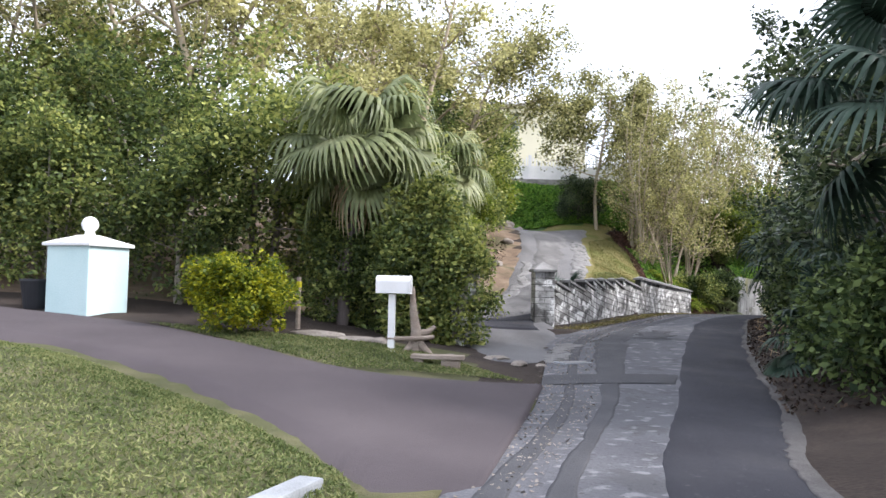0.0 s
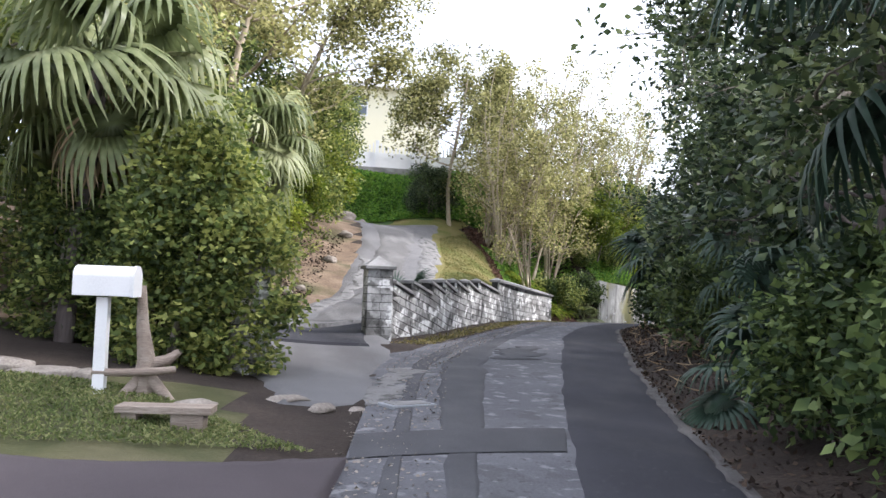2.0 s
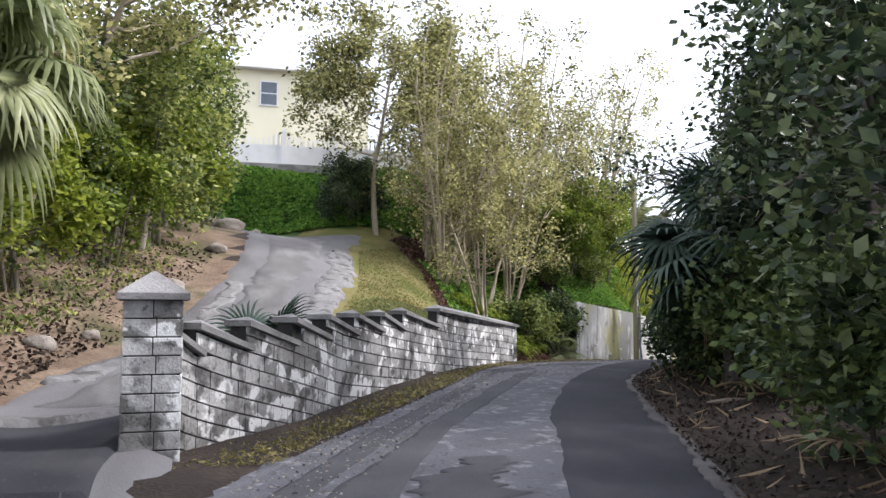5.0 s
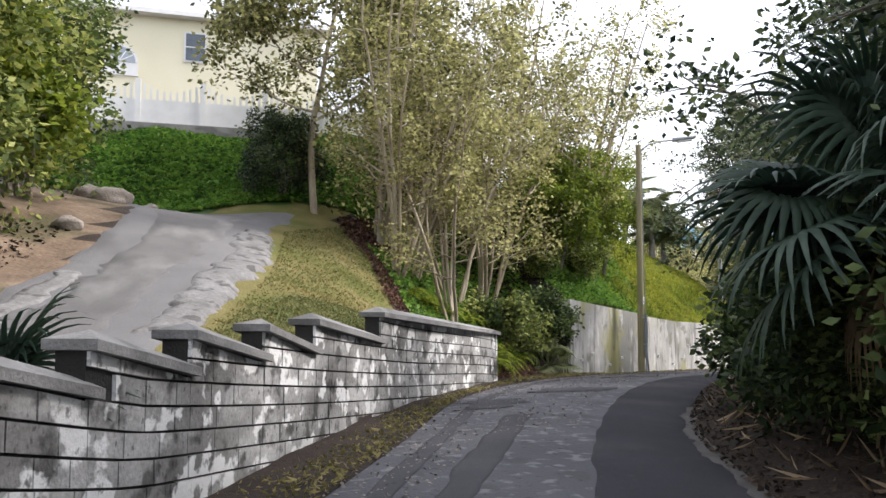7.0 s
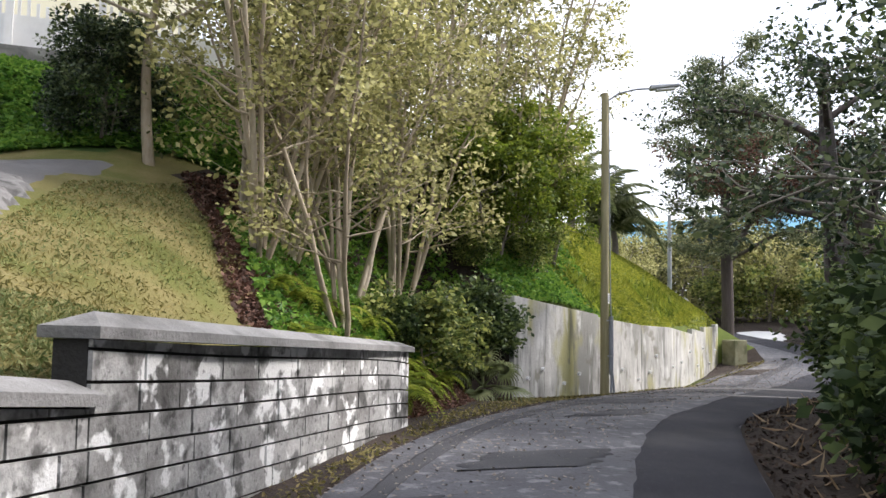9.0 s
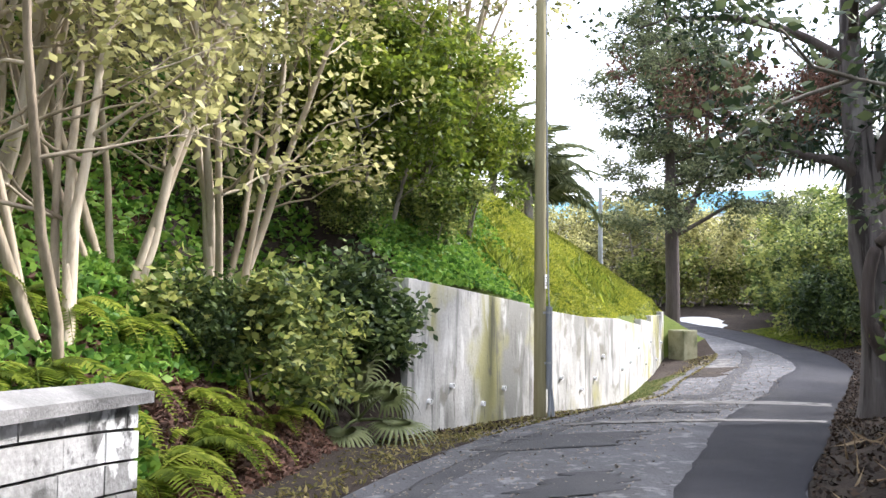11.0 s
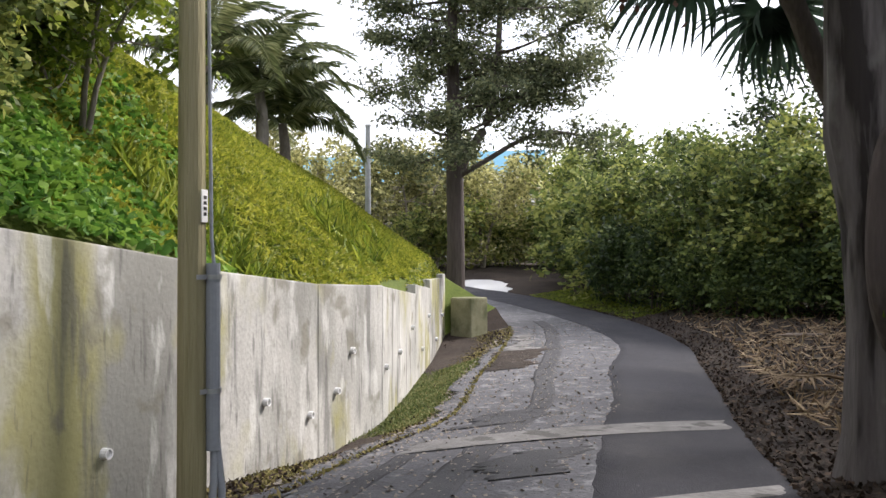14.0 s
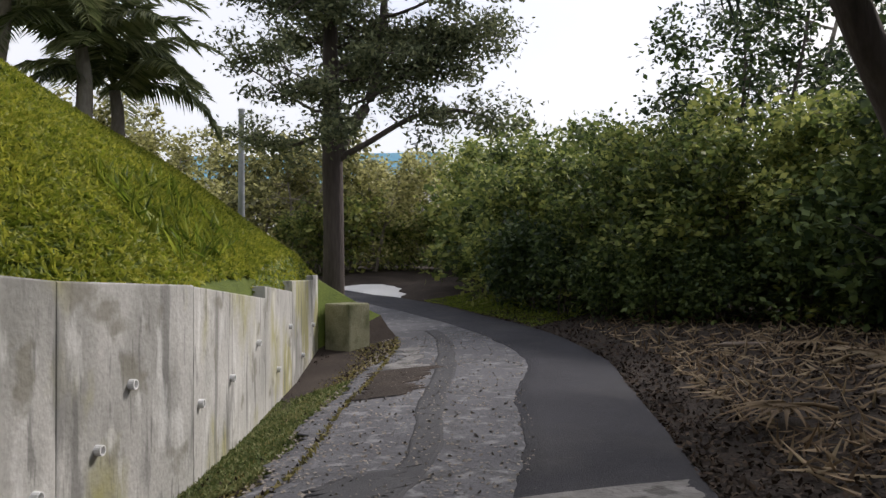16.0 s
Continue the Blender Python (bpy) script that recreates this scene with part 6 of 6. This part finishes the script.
def build_stump():
    rng_ = np.random.default_rng(5)
    stump = thing("driftwood_stump", pose(-0.42, 12.05, float(hill(-0.42, 12.05))), "gnarled grey driftwood stump beside the mailbox", "stump")
    v, f = tubes([([(0, 0, -0.05), (0.02, 0, 0.3), (-0.03, 0.02, 0.62), (-0.05, 0.05, 0.95)], [0.11, 0.08, 0.055, 0.035]), ([(0, 0, 0.2), (0.15, -0.05, 0.05), (0.28, -0.12, -0.06)], [0.07, 0.055, 0.03]), ([(0, 0, 0.16), (-0.12, -0.1, 0.02), (-0.2, -0.22, -0.06)], [0.06, 0.05, 0.03]), ([(0.03, 0, 0.26), (0.2, 0.03, 0.3), (0.3, 0.02, 0.38)], [0.06, 0.05, 0.03])], 9)
    child("trunk", tri_mesh("trunk", v, f, M_OLDWOOD), stump)
    v, f = tubes([([(-0.4, -0.12, 0.2), (-0.15, -0.14, 0.2), (0.1, -0.12, 0.21), (0.28, -0.08, 0.23)], [0.03, 0.035, 0.035, 0.03])], 8)
    child("crosspiece", tri_mesh("crosspiece", v, f, M_OLDWOOD), stump, "horizontal grey branch")
    return stump


build_bench()
build_stump()
for k, (x, y, sx, sy, sz) in enumerate([(-1.9, 12.9, 0.5, 0.22, 0.07), (-1.3, 12.6, 0.42, 0.18, 0.06), (-0.95, 12.45, 0.16, 0.12, 0.09), (0.05, 11.75, 0.2, 0.12, 0.06), (0.85, 12.75, 0.22, 0.12, 0.05), (1.2, 12.6, 0.16, 0.1, 0.05), (1.55, 12.75, 0.14, 0.1, 0.04)]):
    rock("flat_stone", pose(x, y, float(hill(x, y)) + 0.02, 0, 0, -25 + k * 11), "flat pale stone edging the verge", (sx, sy, sz), k * 3.7, "stone", "edging stones")
for k, (x, y, s) in enumerate([(1.0, 23.2, 0.2), (1.4, 24.4, 0.14), (0.7, 21.8, 0.16), (2.3, 27.6, 0.22), (3.0, 31.0, 0.25), (3.3, 34.6, 0.4), (2.9, 34.9, 0.35), (4.0, 35.4, 0.2)]):
    rock("bank_rock", pose(x, y, float(hill(x, y)) + 0.03, 0, 0, k * 40), "rough tan rock on the drive's bank", (s, s * 0.8, s * 0.6), k * 5.1, "rock", "bank rocks")
for k, (t_, d_, sx, sy, sz) in enumerate([(14.6, 4.6, 0.55, 0.14, 0.12), (14.3, 4.2, 0.2, 0.15, 0.14), (13.2, 2.4, 0.5, 0.04, 0.04), (15.4, 2.0, 0.45, 0.035, 0.035), (14.0, 3.2, 0.6, 0.03, 0.03), (6.6, 1.0, 0.4, 0.03, 0.03), (8.2, 0.9, 0.5, 0.035, 0.03)]):
    q = right_point([t_], np.array([d_]))[0]
    rock("dead_branch" if k > 1 else "cut_log", pose(q[0], q[1], q[2] + sz * 0.7, 0, 0, 15 + k * 37), "dead grey branch on the leaf litter" if k > 1 else "cut pale log end on the leaf litter", (sx, sy, sz), k * 2.3, "log", "deadwood", M_OLDWOOD)
# dead fan fronds lying on the cleared ground
dead = [fan_mesh("dead_fan", np.random.default_rng(9 + i), M_FROND_DRY, 0.55, 16, 3.6, 0.4, 0.12) for i in range(2)]
for k, (t_, d_) in enumerate([(12.6, 1.8), (13.0, 2.6), (13.4, 1.5), (13.8, 3.4), (13.2, 3.6), (14.2, 2.4), (12.4, 3.0), (14.8, 3.2), (13.6, 4.4), (5.6, 1.2), (7.0, 1.1)]):
    q = right_point([t_], np.array([d_]))[0]
    ob = child("dead_fan", dead[k % 2], None, "dry pale palm fan lying on the ground", pose(q[0], q[1], q[2] + 0.06, 8 - 3 * (k % 5), 6 - 2 * (k % 6), k * 67))
    tagged(ob, category="dead frond", group="fallen fronds")

post = thing("marker_post", pose(-2.35, 13.6, float(hill(-2.35, 13.6))), "short pale post with a yellow band", "post")
bm = bmesh.new()
cyl(bm, 0.042, 0.038, 0.95, pose(0, 0, -0.1), 12)
part("shaft", bm, M_OLDWOOD, post)
bm = bmesh.new()
cyl(bm, 0.046, 0.046, 0.1, pose(0, 0, 0.68), 12)
part("band", bm, M_LEAF_YELLOW, post, "yellow band")
tub = thing("black_tub", pose(-6.95, 14.35, float(hill(-6.95, 14.35))), "black plastic tub beside the gate pier", "tub")
bm = bmesh.new()
cyl(bm, 0.2, 0.27, 0.5, pose(0, 0, -0.02), 24)
part("body", bm, M_BLACK, tub)
bm = bmesh.new()
cyl(bm, 0.29, 0.28, 0.04, pose(0, 0, 0.46), 24)
part("rim", bm, M_BLACK, tub)
hatch = thing("utility_hatch", Matrix.Translation(on_road(np.array([4.08]), np.array([0.13]), 0.006)[0]) @ pose(0, 0, 0, 0, 0, 22), "worn pale utility hatch set in the lane", "hatch")
part("frame", boxed(-0.27, 0.27, -0.16, 0.16, -0.03, 0.012), M_KERB, hatch, bevel=0.01)
part("lid", boxed(-0.22, 0.22, -0.115, 0.115, -0.02, 0.02), M_CAP, hatch, bevel=0.006)

# far pole and blue house
far_pole = thing("utility_pole", pose(31.2, 53.9, float(hill(31.2, 53.9))), "slim pale utility pole beyond the bank", "pole")
bm = bmesh.new()
cyl(bm, 0.11, 0.085, 5.0, pose(0, 0, -0.2), 14)
part("pole", bm, M_KERB, far_pole)
bm = bmesh.new()
cyl(bm, 0.11, 0.11, 0.06, pose(0, 0, 4.78), 14)
part("cap", bm, M_METAL, far_pole)
blue = thing("blue_house", pose(62, 92, 3.5, 0, 0, -35), "distant white house with blue trim and roof", "house")
part("wall", boxed(-7, 7, -3, 3, -3, 5.0), M_WHITE, blue)
bm = bmesh.new()
vs = [bm.verts.new(q) for q in ((-7.4, -3.5, 5), (7.4, -3.5, 5), (7.4, 3.5, 5), (-7.4, 3.5, 5), (-7.4, 0, 7.6), (7.4, 0, 7.6))]
for q in ((0, 1, 5, 4), (2, 3, 4, 5), (0, 4, 3), (1, 2, 5), (0, 3, 2, 1)):
    bm.faces.new([vs[i] for i in q])
part("roof", bm, M_BLUE, blue, "blue gabled roof")
for x in (-4, 0, 4):
    w = part("window", boxed(x - 0.8, x + 0.8, -3.05, -2.95, 2.2, 3.8), M_BLUE, blue, "blue window surround")
    part("pane", boxed(x - 0.6, x + 0.6, -3.08, -3.04, 2.4, 3.6), M_GLASS, w)
copy_thing(blue, pose(75, 92, 5.2, 0, 0, -55))


# ---- house, fence and far buildings on the hill ----


def build_house():
    house = thing("house", pose(0, 0, 7.4), "two-storey cream house with white roof on the hill", "house")
    part("wall", boxed(0.7, 9, 46, 55, -1, 4.35), M_YELLOW, house)
    bm = bmesh.new()
    vs = [bm.verts.new(q) for q in ((0.3, 45.6, 4.35), (9.4, 45.6, 4.35), (9.4, 55.4, 4.35), (0.3, 55.4, 4.35), (4.2, 50.5, 6.0), (5.5, 50.5, 6.0), (0.3, 45.6, 4.5), (9.4, 45.6, 4.5), (9.4, 55.4, 4.5), (0.3, 55.4, 4.5))]
    for q in ((0, 1, 2, 3), (0, 1, 7, 6), (1, 2, 8, 7), (2, 3, 9, 8), (3, 0, 6, 9), (6, 7, 5, 4), (7, 8, 5), (8, 9, 4, 5), (9, 6, 4)):
        bm.faces.new([vs[i] for i in q])
    part("roof", bm, M_WHITE, house, "white stepped roof")
    for x in (4.85,):
        w = part("window", boxed(-0.37, 0.37, -0.03, 0.06, -0.52, 0.52), M_WHITE, house, "white sash window", m=pose(x, 45.98, 3.4))
        part("pane", boxed(-0.31, 0.31, -0.045, -0.02, 0.025, 0.46), M_GLASS, w)
        part("pane", boxed(-0.31, 0.31, -0.045, -0.02, -0.46, -0.025), M_GLASS, w)
    w = part("arched_window", boxed(-0.6, 0.6, -0.03, 0.06, -0.35, 0.1), M_WHITE, house, "white arched fanlight window", m=pose(2.44, 45.98, 2.6))
    for r, y0, y1, mat, name in ((0.6, -0.03, 0.06, M_WHITE, "arch"), (0.52, -0.045, -0.02, M_FANLIGHT, "pane")):
        bm = bmesh.new()
        rings = [[bm.verts.new((r * math.cos(q), y, 0.1 + r * math.sin(q))) for q in np.linspace(0, math.pi, 15)] for y in (y0, y1)]
        bm.faces.new(rings[0])
        bm.faces.new(rings[1][::-1])
        for i in range(15):
            j = (i + 1) % 15
            bm.faces.new((rings[0][j], rings[0][i], rings[1][i], rings[1][j]))
        part(name, bm, mat, w)
    for q in (30, 60, 90, 120, 150):
        part("glazing_bar", boxed(0.05, 0.52, -0.055, -0.04, -0.015, 0.015), M_WHITE, w, m=pose(0, 0, 0.1, 0, -q, 0))
    return house


def build_fence():
    fence = thing("picket_fence", pose(0, 0, 0), "white vinyl picket fence above the green slope", "fence")
    for k, x in enumerate(np.arange(-4.84, 11, 1.65)):
        part("post", boxed(-0.07, 0.07, -0.07, 0.07, 0, 1.25), M_WHITE, fence, m=pose(x, 40.1, 6.75))
        part("panel", boxed(0.07, 1.58, -0.02, 0.02, 0.05, 0.72), M_WHITE, fence, m=pose(x, 40.1, 6.75))
        for i in range(9):
            h = 0.94 + 0.2 * (abs(i - 4) / 4) ** 2
            part("picket", boxed(-0.03, 0.03, -0.015, 0.015, 0.7, h), M_WHITE, fence, m=pose(x + 0.165 + i * 0.165, 40.1, 6.75))
    return fence


build_house()
build_fence()
kerbwall = part("terrace_wall", boxed(-6, 13, 39.75, 39.98, 5.6, 6.78), M_CAP, None, "low grey concrete terrace wall under the fence", bevel=0.02)
tagged(kerbwall, category="wall", kind="structure")
build_block_wall()
build_gate_pillar("gate_pillar", pose(2.58, 19.3, 0.35, 0, 0, 4), 0.46, 10, "grey limestone block gate pillar with pyramid cap")
build_gate_pillar("gate_pillar", pose(0.42, 14.55, 0.4, 0, 0, 4), 0.42, 8, "pale block gate pillar half hidden in the hedge")
